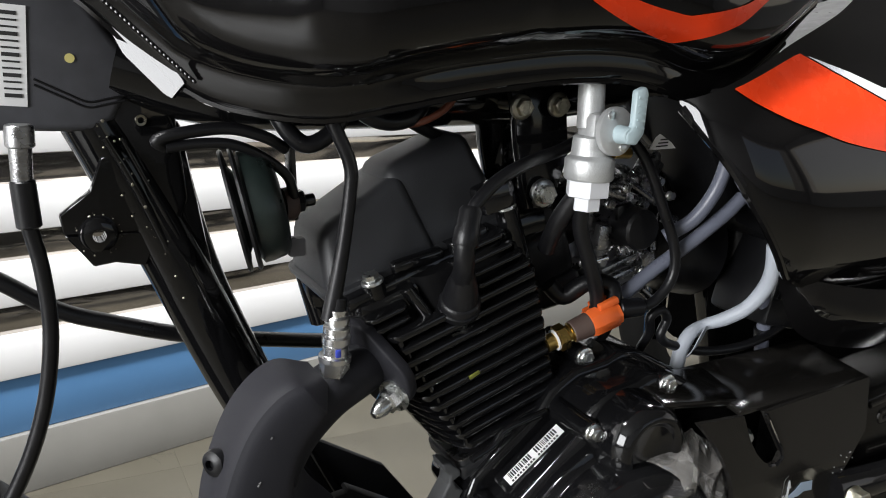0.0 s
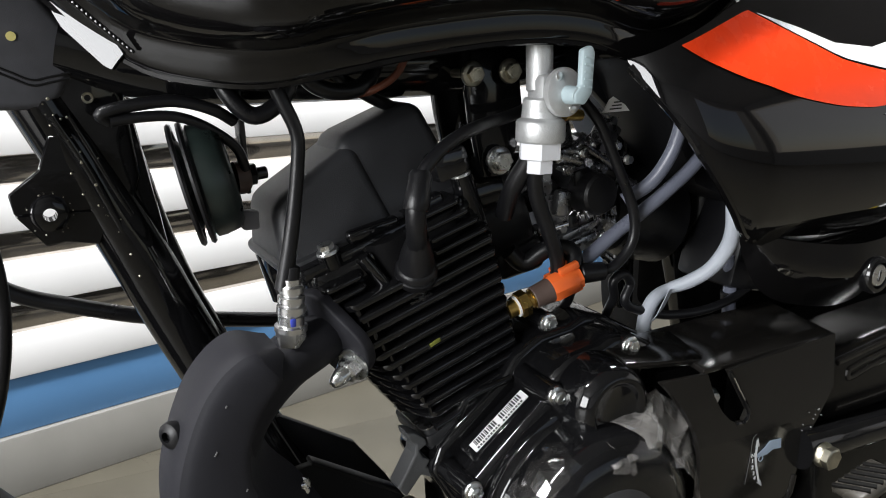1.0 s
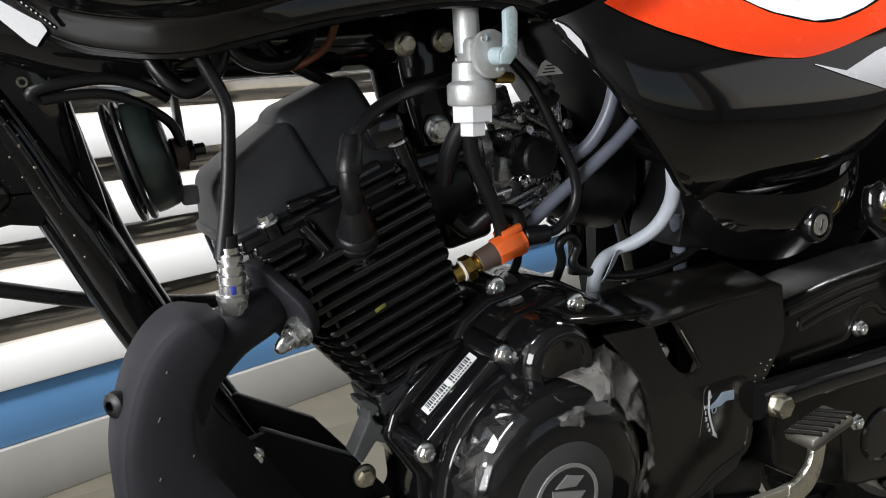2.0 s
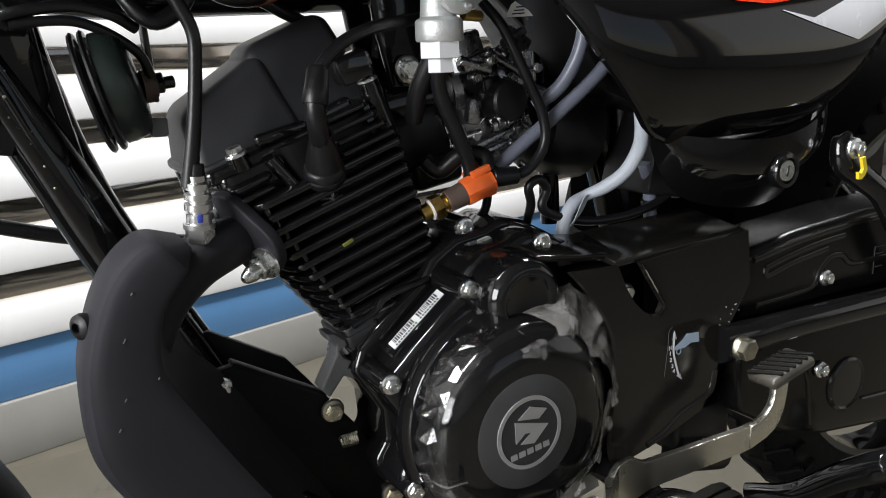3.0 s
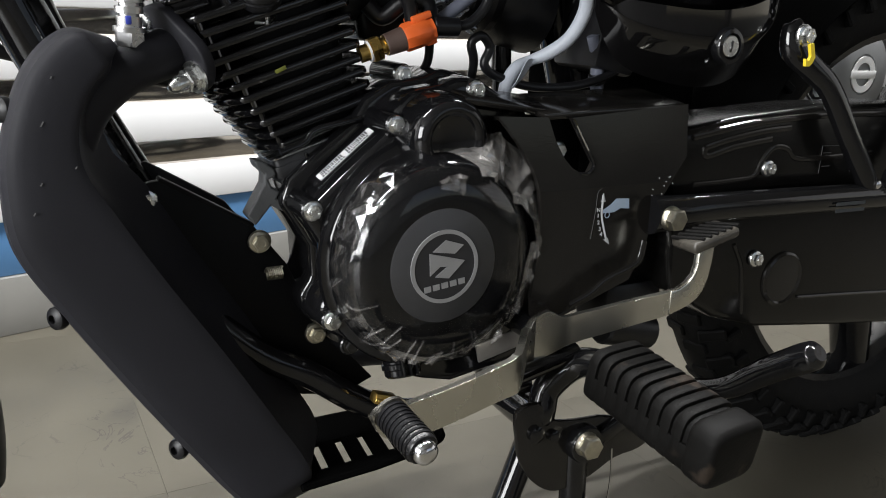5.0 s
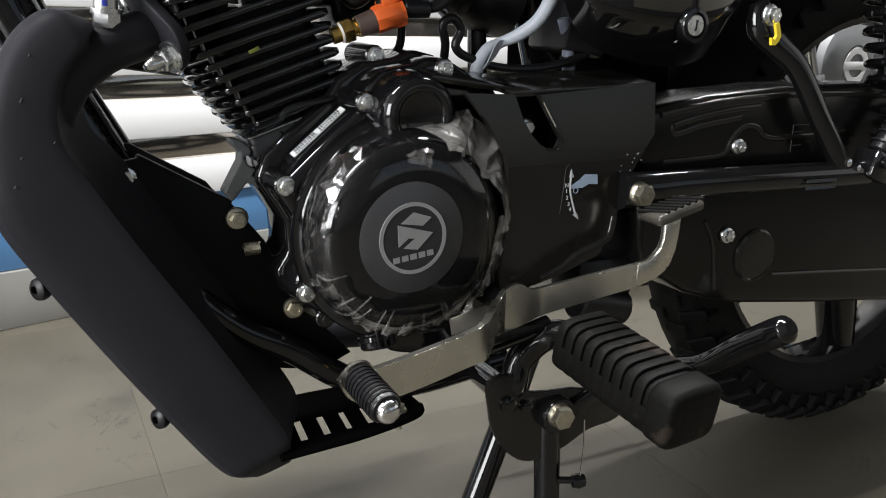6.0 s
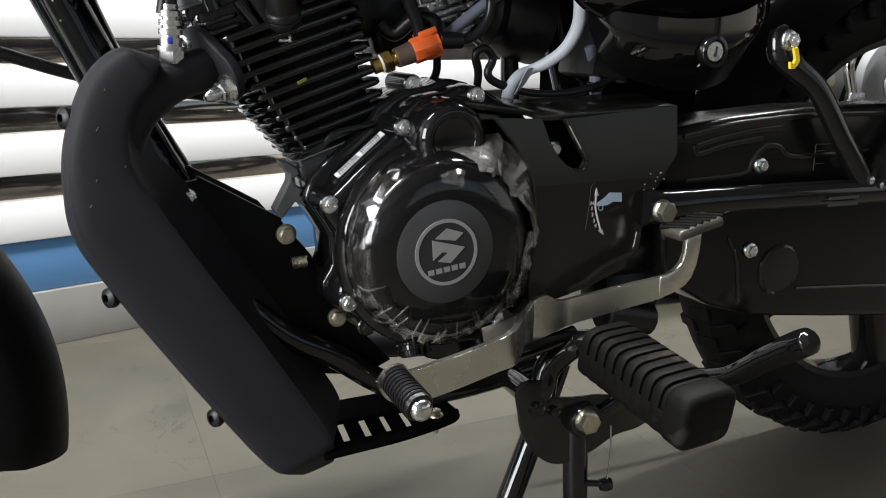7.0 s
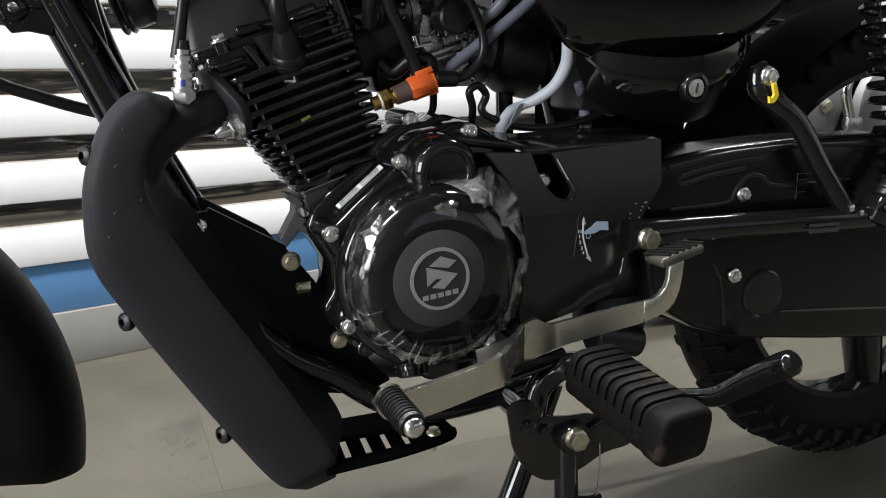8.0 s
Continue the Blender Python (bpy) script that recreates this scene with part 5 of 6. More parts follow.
bolt((0.001, -0.012, 0.729), LEFT, 0.0068, parent=hang, material=OLDZINC, stem=0.03)

# ---- horn and cables under the tank ----
HX = Vector((-1, 0.20, -0.25)).normalized()
HC = Vector((-0.236, 0.016, 0.654))
horn = part("horn", lathe([(0, -0.024), (0.022, -0.024), (0.034, -0.022), (0.0385, -0.017), (0.040, -0.008), (0.040, -0.002), (0.036, 0.0), (0, 0.0)], HC, HX, 40), mat("dark_green_black_horn", (0.014, 0.021, 0.019), 0.32), bike, "round black disc horn under the tank")
for hh in (0.002, 0.0090):
    part("horn_ring", lathe([(0.0385, hh - 0.0018), (0.0425, hh - 0.0018), (0.0438, hh), (0.0425, hh + 0.0018), (0.0385, hh + 0.0018)], HC, HX, 44, True), BLACKPLASTIC, horn)
part("horn_disc", lathe([(0, 0.002), (0.026, 0.003), (0.031, 0.006), (0.034, 0.0095), (0.030, 0.0095), (0, 0.007)], HC, HX, 40), BLACKPLASTIC, horn)
for k in range(8):
    kk = axis_pose(HC, HX)
    ca, sa = math.cos(k * math.pi / 4), math.sin(k * math.pi / 4)
    part("horn_grille_bar", rod(kk @ Vector((0.028 * ca, 0.028 * sa, 0.007)), kk @ Vector((0.041 * ca, 0.041 * sa, 0.0090)), 0.0016, segs=8), BLACKPLASTIC, horn)
part("horn_nut", merge(hexagon(0.0085, 0.008, (-0.204, 0.016, 0.657), (1, 0, 0.1)), rod((-0.197, 0.016, 0.657), (-0.188, 0.016, 0.658), 0.0045)), DARKBOLT, horn)
part("horn_stay", box((0.004, 0.016, 0.085), pose(-0.2045, 0.020, 0.686, 0, -3, 0), 0.0015), DARKBOLT, horn)
part("horn_terminal", box((0.012, 0.010, 0.014), pose(-0.204, 0.008, 0.626), 0.002), mat("grey_terminal", (0.14, 0.14, 0.15), 0.5), horn)
part("horn_coil_cap", lathe([(0, 0), (0.012, 0), (0.012, 0.006), (0.009, 0.010), (0, 0.010)], (-0.211, 0.016, 0.655), (1, 0, 0.1), 18), BROWNPL, horn)
part("horn_wire", tube([(-0.292, 0.000, 0.699), (-0.27, 0.0, 0.7015), (-0.250, 0.0, 0.7005), (-0.230, 0.002, 0.692), (-0.212, 0.004, 0.678), (-0.205, 0.008, 0.662)], 0.0036), RUBBER, horn)
for pts, rr in (([(-0.292, 0.004, 0.699), (-0.297, 0.0, 0.704), (-0.277, 0.0, 0.709), (-0.251, 0.0, 0.711), (-0.228, 0.0, 0.705), (-0.212, 0.008, 0.696)], 0.0042),
                ([(-0.225, 0.01, 0.735), (-0.215, 0.0, 0.712), (-0.200, -0.005, 0.700), (-0.180, -0.005, 0.712), (-0.170, 0.0, 0.735)], 0.0062),
                ([(-0.175, 0.0, 0.745), (-0.160, -0.005, 0.722), (-0.138, -0.005, 0.715), (-0.115, 0.0, 0.722), (-0.10, 0.01, 0.745)], 0.0062),
                ([(-0.150, 0.02, 0.750), (-0.130, 0.018, 0.725), (-0.105, 0.02, 0.710), (-0.08, 0.03, 0.70)], 0.005)):
    part("cable", tube(pts, rr), RUBBER, bike)
part("cable", tube([(-0.090, -0.02, 0.750), (-0.098, -0.015, 0.728), (-0.115, -0.005, 0.715), (-0.13, 0.01, 0.712)], 0.0028), WIRE, bike, "thin brown wire")

# ---- front end ----
cowl = part("headlamp_cowl", prism([(-0.55, 0.707), (-0.372, 0.704), (-0.3296, 0.7032), (-0.3152, 0.7106), (-0.3085, 0.7245), (-0.2977, 0.7433), (-0.3298, 0.7876), (-0.39, 0.86), (-0.55, 0.88)], 0.050, 0.16, 0.006, 3), COWL, bike, "dark grey plastic headlamp cowl with a barcode label")
for dz in (0.0, 0.0035):
    part("cowl_groove", tube([(-0.3626, 0.0500, 0.7339 + dz), (-0.345, 0.0500, 0.7255 + dz), (-0.3321, 0.0500, 0.7199 + dz), (-0.322, 0.0500, 0.7215 + dz), (-0.3085, 0.0500, 0.7245 + dz)], 0.0009, 6), BLACKPLASTIC, cowl)
part("label", box((0.042, 0.0008, 0.062), pose(-0.3865, 0.0494, 0.752, 0, 3, 0), 0), LABEL, cowl, "white barcode label")
for k in range(13):
    part("barcode_bar", box((0.010, 0.0006, 0.0012 + 0.0012 * (k % 3 == 0)), pose(-0.3745, 0.0489, 0.727 + 0.0042 * k, 0, 3, 0), 0), INK, cowl)
part("yellow_dot", lathe([(0, 0), (0.0030, 0), (0.0030, 0.0006), (0, 0.0006)], (-0.341, 0.0498, 0.751), LEFT, 16), mat("pale_yellow_paint", (0.62, 0.55, 0.20), 0.5), cowl, "small yellow paint dot")
spd = part("speedometer_cable", tube([(-0.374, 0.020, 0.690), (-0.373, 0.020, 0.655), (-0.367, 0.020, 0.620), (-0.365, 0.020, 0.574), (-0.374, 0.020, 0.519), (-0.395, 0.022, 0.465), (-0.43, 0.025, 0.41)], 0.0052), RUBBER, bike, "black speedometer cable hanging from the cowl")
part("cable_ferrule", merge(rod((-0.3735, 0.020, 0.706), (-0.374, 0.020, 0.676), 0.0068, 0.0062), rod((-0.3735, 0.020, 0.712), (-0.3735, 0.020, 0.698), 0.0085)), ALU, spd, "grey metal cable end")
part("cable_sleeve", rod((-0.374, 0.020, 0.678), (-0.372, 0.020, 0.648), 0.0076), RUBBER, spd)
part("brake_hose", tube([(-0.46, 0.11, 0.63), (-0.40, 0.10, 0.597), (-0.358, 0.10, 0.567), (-0.32, 0.10, 0.552), (-0.266, 0.10, 0.535), (-0.20, 0.10, 0.522), (-0.12, 0.10, 0.51), (-0.02, 0.10, 0.50)], 0.0064), RUBBER, bike)

FW = Vector((-0.622, 0.06, 0.222))
STEER = radians(0)


def fender(u, v):
    a = radians(-9 + 130 * u)
    w = (v - 0.5) * 2
    s = min(1.0, abs(w) / 0.7)
    taper = 1.0 if u > 0.05 else 0.75 + 0.25 * math.sqrt(u / 0.05)
    r = 0.312 - 0.034 * s ** 2.6 - 0.13 * max(0.0, (abs(w) - 0.7) / 0.3)
    return (FW.x + r * math.cos(a), FW.y + math.copysign(0.060 * s, w) * taper, FW.z + r * math.sin(a))


part("front_mudguard", sheet(fender, 60, 40, 0.003), BRACKET, bike, "satin black front mudguard", smooth=60)


def tyre_profile(R, w, wall=0.070):
    return [(R - wall, -w * 0.6), (R - wall + 0.015, -w * 0.85), (R - 0.035, -w), (R - 0.014, -w * 0.86), (R - 0.003, -w * 0.5), (R, 0), (R - 0.003, w * 0.5), (R - 0.014, w * 0.86), (R - 0.035, w), (R - wall + 0.015, w * 0.85), (R - wall, w * 0.6)]


def wheel(name, at, R, w, label, knob=True, ax=(0, 1, 0), wall=0.070):
    hub = part(name, lathe(tyre_profile(R, w, wall), at, ax, 72), TYRE, bike, label)
    rr = R - wall + 0.004
    part("rim", lathe([(rr + 0.008, -w * 0.62), (rr + 0.004, -w * 0.66), (rr - 0.012, -w * 0.55), (rr - 0.016, 0), (rr - 0.012, w * 0.55), (rr + 0.004, w * 0.66), (rr + 0.008, w * 0.62)], at, ax, 60), GLOSS, hub)
    part("hub", lathe([(0, -0.05), (0.055, -0.05), (0.065, -0.04), (0.065, 0.04), (0.055, 0.05), (0, 0.05)], at, ax, 30), GLOSS, hub)
    for k in range(5 if knob else 0):
        a = 2 * math.pi * (k + 0.92) / 5
        part("spoke", rod(at + Vector((0.05 * math.cos(a), 0, 0.05 * math.sin(a))), at + Vector(((rr - 0.008) * math.cos(a), 0, (rr - 0.008) * math.sin(a))), 0.034, 0.026, segs=12), GLOSS, hub)
    if knob:
        bm = box((0.034, 0.016, 0.010), Matrix.Identity(4), 0.002, 1)
        me = finish(bm, "tread_block", TYRE, 30)
        bm2 = box((0.022, 0.010, 0.016), Matrix.Identity(4), 0.002, 1)
        me2 = finish(bm2, "tread_block", TYRE, 30)
        n = 46
        for k in range(n):
            a = 360 * k / n
            for lane, (yy, dr, tilt, mm, off) in enumerate(((-w * 0.80, 0.0135, 42, me, 0), (-w * 0.28, 0.0040, 10, me, 0.5), (w * 0.28, 0.0040, -10, me, 0), (-w * 0.97, 0.036, 80, me2, 0.25))):
                if lane == 2 and k % 2:
                    continue
                ob = new("tread_block", mm)
                ob.parent = hub
                ob.matrix_basis = Matrix.Translation(at) @ pose(0, 0, 0, 0, -(a + off * 360 / n), 0) @ pose(R - dr, yy, 0, 0, 90, 0) @ pose(0, 0, 0, tilt, 0, 0) @ pose(0, 0, 0, 0, 0, 90)
    return hub


RW = Vector((0.745, 0.010, 0.339))
wheel("rear_wheel", RW, 0.327, 0.046, "black rear wheel with blocky tyre tread", wall=0.086)
wheel("front_wheel", FW + Vector((-0.01, 0, 0.066)), 0.272, 0.040, "black front wheel under the mudguard", False, (-math.sin(STEER), math.cos(STEER), 0))

# ---- front sprocket cover ----
SPT = [(0.05, 0.503), (0.1080, 0.5010), (0.117, 0.481), (0.1255, 0.467), (0.134, 0.4585), (0.144, 0.4535), (0.1505, 0.4545), (0.1555, 0.4625), (0.262, 0.4625)]
SPB = [(0.05, 0.33), (0.099, 0.325), (0.16, 0.338), (0.205, 0.353), (0.220, 0.380), (0.228, 0.416), (0.243, 0.438), (0.262, 0.4624)]
SPL = smooth_knots([(0.320, 0.1080), (0.340, 0.0985), (0.3925, 0.1030), (0.420, 0.1035), (0.4520, 0.0980), (0.4830, 0.0790), (0.5085, 0.0560)])
SPX = sorted({round(x, 4) for x, z in SPT + SPB})


def cover_y(z):
    return -0.146 + max(0.0, z - 0.441) * 0.11


def cover_low(u, v):
    k = u * (len(SPX) - 1)
    x = SPX[min(int(round(k)), len(SPX) - 1)]
    low, high = lerp_line(SPB, x), lerp_line(SPT, x)
    fold = min(max(0.441, low), high)
    z = low + (fold - low) * v * 2 if v <= 0.5 else fold + (high - fold) * (v * 2 - 1)
    edge = lerp_line(SPL, z)
    if x < 0.115:
        x = edge + (x - 0.05) / 0.065 * (0.115 - edge)
    return (x, cover_y(z), z)


def cover_high(u, v):
    x = (0.1555 - 0.0225 * v) * (1 - u) + (0.262 * u)
    z = 0.4625 * (1 - v) + (0.500 + 0.009 * u) * v
    return (x, cover_y(z), z)


sp = merge(sheet(cover_low, len(SPX) - 1, 12, 0.005), sheet(cover_high, 10, 6, 0.005))
sprocket_cover = part("sprocket_cover", sp, GUARDPLASTIC, bike, "black plastic front sprocket cover with gear pattern print", smooth=4)
part("cover_top", merge(box((0.155, 0.070, 0.006), pose(0.187, -0.100, 0.508, 8, -2.0, 0), 0.002), box((0.090, 0.050, 0.006), pose(0.085, -0.098, 0.512, 10, 8.0, 0), 0.002)), GUARDPLASTIC, sprocket_cover)
# dull black wall and plate behind the notch stand in for its deep shade
part("cover_wall", prism([(0.168, 0.49), (0.245, 0.49), (0.235, 0.44), (0.215, 0.415), (0.213, 0.38), (0.19, 0.35), (0.10, 0.33), (0.10, 0.43), (0.168, 0.44)], -0.132, -0.07, 0.003), DULL, sprocket_cover)
part("cover_back", prism([(0.085, 0.43), (0.172, 0.43), (0.172, 0.495), (0.085, 0.495)], -0.108, -0.07, 0.003), DULL, sprocket_cover)
part("notch_edge", tube([(px, cover_y(pz) - 0.0005, pz) for px, pz in ((0.1335, 0.4985), (0.1395, 0.489), (0.146, 0.478), (0.1545, 0.4635), (0.1545, 0.458), (0.149, 0.4535), (0.142, 0.454))], 0.0016, 6), GLOSS, sprocket_cover, "rounded edge of the notch")
# bright metal line stands in for the glint on the black rim
part("edge_wear", tube([(px, cover_y(pz) - 0.0016, pz) for px, pz in ((0.1365, 0.494), (0.142, 0.4845), (0.149, 0.473))], 0.0008, 6), CHROME, sprocket_cover, "bright line standing in for the glint on the notch edge")
bolt((0.133, -0.123, 0.4712), LEFT, 0.0052, parent=sprocket_cover)
part("rolled_edge", tube([(0.2200, -0.1440, 0.3880), (0.2160, -0.1440, 0.3705), (0.2050, -0.1440, 0.3640), (0.1791, -0.1440, 0.3560), (0.1618, -0.1440, 0.3450), (0.1400, -0.1440, 0.3370)], 0.0042, 10), GUARDPLASTIC, sprocket_cover, "rounded lower edge of the cover")
# printed gear pattern
PYY = -0.1464
part("print_arrow", tube([(px, PYY, pz) for px, pz in [(0.1670, 0.4340), (0.1670, 0.4280), (0.1670, 0.4170), (0.1700, 0.4060), (0.1750, 0.3920)]], 0.0009, 6), PRINTW, sprocket_cover)
part("print_arrow_head", prism([(0.1650, 0.4280), (0.1670, 0.4360), (0.1700, 0.4280)], PYY - 0.0004, PYY, 0), PRINTW, sprocket_cover, smooth=0)
part("print_arrow_head", prism([(0.1710, 0.3940), (0.1780, 0.3890), (0.1760, 0.3950)], PYY - 0.0004, PYY, 0), PRINTW, sprocket_cover, smooth=0)
part("print_boot", prism([(0.1680, 0.4210), (0.1760, 0.4250), (0.1820, 0.4300), (0.1960, 0.4290), (0.1970, 0.4200), (0.1870, 0.4210), (0.1800, 0.4180), (0.1680, 0.4180)], PYY - 0.0004, PYY, 0), PRINT, sprocket_cover, "pale blue boot pictogram", smooth=0)
for ch, (px, pz) in zip("N1234", [(0.1630, 0.4210), (0.1630, 0.4160), (0.1640, 0.4100), (0.1660, 0.4040), (0.1680, 0.3990)]):
    writing(ch, (px, PYY - 0.0003, pz), (1, 0, 0), (0, 0, 1), 0.0052, PRINTW, sprocket_cover, "print_gear")
part("print_outline", tube([(px, PYY, pz) for px, pz in [(0.1650, 0.4400), (0.1610, 0.4360), (0.1600, 0.4210), (0.1570, 0.3960)]], 0.0003, 5), FAINT, sprocket_cover)
part("print_pedal", lathe([(0.0022, 0), (0.0022, 0.0004), (0.0028, 0.0004), (0.0028, 0)], (0.1730, PYY, 0.4160), LEFT, 16), PRINT, sprocket_cover)
rng = random.Random(5)
for k in range(10):
    part("scratch", box((0.0011, 0.0004, 0.0008), pose(0.222 + 0.025 * rng.random(), -0.1466, 0.425 + 0.022 * rng.random(), 0, 40, 0), 0), PRINTW, sprocket_cover)

# ---- chain case ----
cc_up = [(0.235, 0.478), (0.262, 0.486), (0.33, 0.4960), (0.44, 0.503), (0.60, 0.503), (0.90, 0.47), (0.90, 0.385), (0.60, 0.412), (0.40, 0.420), (0.250, 0.418), (0.235, 0.45)]
cc_lo = [(0.235, 0.4155), (0.40, 0.4165), (0.60, 0.4085), (0.90, 0.3805), (0.88, 0.24), (0.80, 0.222), (0.624, 0.247), (0.50, 0.262), (0.372, 0.280), (0.310, 0.300), (0.250, 0.335)]
chain = part("chain_case", prism(cc_up, -0.135, -0.065, 0.010, 4), CASEPLASTIC, bike, "black pressed chain case along the rear swing arm")
part("case_lower", prism(cc_lo, -0.150, -0.065, 0.008, 3), CASEPLASTIC, chain)
for pts in ([(0.272, -0.1345, 0.468), (0.30, -0.1345, 0.474), (0.345, -0.1345, 0.4805), (0.385, -0.1345, 0.483)], [(0.272, -0.1345, 0.468), (0.272, -0.1345, 0.462), (0.278, -0.1345, 0.460), (0.31, -0.1345, 0.467), (0.36, -0.1345, 0.473)],
            [(0.262, -0.1345, 0.433), (0.31, -0.1345, 0.434), (0.342, -0.1345, 0.437), (0.352, -0.1345, 0.452), (0.366, -0.1345, 0.464), (0.385, -0.1345, 0.462), (0.40, -0.1345, 0.452), (0.44, -0.1345, 0.450), (0.52, -0.1345, 0.452)],
            [(0.255, -0.1345, 0.478), (0.35, -0.1345, 0.490), (0.50, -0.1345, 0.494), (0.7, -0.1345, 0.484)]):
    part("pressed_rib", tube([(px + 0.015, py, pz) for px, py, pz in pts], 0.0036, 8, 5, flat=0.8), GUARDPLASTIC, chain)
bolt((0.373, -0.1375, 0.444), LEFT, 0.0058, parent=chain)
bolt((0.355, -0.1525, 0.357), LEFT, 0.0058, parent=chain)
part("inspection_cap", lathe([(0.0285, 0), (0.0285, 0.003), (0.026, 0.0045), (0.024, 0.0028), (0, 0.0036)], (0.401, -0.1495, 0.330), LEFT, 36), GUARDPLASTIC, chain, "round rubber inspection cap")
part("case_crease", tube([(0.43, -0.1505, 0.306), (0.52, -0.1505, 0.298), (0.64, -0.1505, 0.286)], 0.0018, 6), GUARDPLASTIC, chain)
part("case_crease", tube([(0.325, -0.1505, 0.374), (0.338, -0.1505, 0.352), (0.343, -0.1505, 0.330), (0.348, -0.1505, 0.300)], 0.0022, 6), GUARDPLASTIC, chain)
part("sticker_frame", merge(box((0.05, 0.0006, 0.0006), pose(0.478, -0.1357, 0.462, 0, 1, 0), 0), box((0.0006, 0.0006, 0.028), pose(0.453, -0.1357, 0.448), 0), box((0.0006, 0.0006, 0.028), pose(0.503, -0.1357, 0.447), 0)), FAINT, chain)
for k in range(3):
    part("print_bar", box((0.012, 0.0006, 0.0008), pose(0.462, -0.1357, 0.455 - 0.007 * k), 0), FAINT, chain)

chain.location.x += 0.006

# ---- pillion footrest stay ----
stay = part("footrest_stay", tube([(0.222, -0.158, 0.412), (0.26, -0.160, 0.412), (0.30, -0.163, 0.4135), (0.40, -0.168, 0.413), (0.51, -0.172, 0.411), (0.55, -0.174, 0.411)], [0.018, 0.016, 0.0145, 0.014, 0.014, 0.014], 18, flat=0.85), GLOSS, bike, "bent black tubular pillion footrest stay")
part("upper_tube", tube([(0.3865, -0.149, 0.5845), (0.3870, -0.150, 0.5825), (0.3875, -0.150, 0.576), (0.390, -0.152, 0.558), (0.407, -0.158, 0.543), (0.434, -0.164, 0.521), (0.470, -0.170, 0.470), (0.500, -0.172, 0.432), (0.510, -0.172, 0.414)], [0.0030, 0.0095, 0.0130, 0.0155, 0.0135, 0.0125, 0.0125, 0.0125, 0.0125], 16, flat=0.75), GLOSS, stay)
bolt((0.234, -0.1730, 0.411), LEFT, 0.0098, parent=stay, material=OLDZINC, flange=1.15, dish=False)
bolt((0.389, -0.1605, 0.571), LEFT, 0.0074, parent=stay)
part("paint_mark", prism([(0.3850, 0.5635), (0.3900, 0.5646), (0.3946, 0.5519), (0.3919, 0.5467), (0.3879, 0.5436), (0.3832, 0.5436), (0.3820, 0.5505), (0.3862, 0.5487), (0.3889, 0.5528)], -0.1722, -0.1690, 0), YELLOW, stay, "yellow paint check mark", smooth=0)
part("peg_joint", merge(box((0.034, 0.03, 0.032), pose(0.556, -0.176, 0.418, 0, 20, 0), 0.005), rod((0.556, -0.196, 0.424), (0.556, -0.160, 0.424), 0.007)), GLOSS, stay)
part("pillion_peg", rod((0.565, -0.178, 0.43), (0.625, -0.185, 0.51), 0.015, 0.013), RUBBER, stay, "folded ribbed rubber pillion peg")
for k in range(7):
    f = 0.1 + 0.12 * k
    a = Vector((0.565, -0.178, 0.43)).lerp(Vector((0.625, -0.185, 0.51)), f)
    part("peg_rib", lathe([(0.012, -0.002), (0.0168, -0.0015), (0.0168, 0.0015), (0.012, 0.002)], a, (0.06, -0.007, 0.08), 18), RUBBER, stay)
for k in range(2):
    part("print_bar", box((0.045, 0.0006, 0.0035), pose(0.468, -0.1838, 0.409 - 0.007 * k, 0, 1, 0), 0), mat("faint_print", (0.03, 0.035, 0.04), 0.5) if "faint_print" not in bpy.data.materials else bpy.data.materials["faint_print"], stay)
stay.location.y += 0.012
part("weld", merge(lathe([(0, -0.004), (0.004, -0.002), (0.0045, 0.001), (0, 0.004)], (0.509, -0.182, 0.425), LEFT, 8), lathe([(0, -0.004), (0.003, -0.002), (0.0035, 0.001), (0, 0.003)], (0.523, -0.184, 0.419), LEFT, 8)), CHROME, stay, "bright weld spots")

# rear shock absorber
shock = part("shock_absorber", rod((0.668, -0.135, 0.36), (0.560, -0.13, 0.72), 0.013, 0.013), BLACKPLASTIC, bike, "black coil rear shock absorber")
coil = []
for k in range(0, 12 * 16 + 1):
    a = 2 * math.pi * k / 12
    c = Vector((0.647, -0.134, 0.43)).lerp(Vector((0.563, -0.130, 0.71)), k / 192)
    coil.append(c + Vector((0.030 * math.cos(a), 0.030 * math.sin(a), 0)))
part("coil_spring", tube(coil, 0.0046, 8, 1), GLOSS, shock)


def inner_guard(u, v):
    a = radians(84 + 84 * u)
    w = 2 * v - 1
    r = 0.336 - 0.022 * abs(w) ** 3
    return (RW.x + r * math.cos(a), RW.y + 0.066 * w, RW.z + r * math.sin(a))


part("inner_mudguard", sheet(inner_guard, 26, 10, 0.003), DULL, bike, "dull black inner mudguard ahead of the rear tyre", smooth=60)

# ---- gear lever, footrest, stands ----
LTOP = smooth_knots([(-0.0765, 0.3065), (-0.072, 0.3125), (-0.064, 0.3135), (-0.0550, 0.3110), (-0.0034, 0.3182), (0.0400, 0.3270), (0.0480, 0.3300), (0.0840, 0.3275), (0.0944, 0.3371), (0.1065, 0.3420), (0.1200, 0.3355), (0.1357, 0.3395), (0.1769, 0.3504), (0.2120, 0.3580)], 4)
LBOT = smooth_knots([(-0.0765, 0.3075), (-0.070, 0.2930), (-0.0550, 0.2850), (-0.0367, 0.2844), (-0.0012, 0.2896), (0.0485, 0.2985), (0.0890, 0.2962), (0.1366, 0.3150), (0.1853, 0.3300), (0.2120, 0.3372)], 4)
LDEEP = [(-0.0765, -0.214), (0.046, -0.208), (0.052, -0.205), (0.086, -0.163), (0.094, -0.161), (0.125, -0.167), (0.150, -0.178), (0.200, -0.196), (0.212, -0.198)]


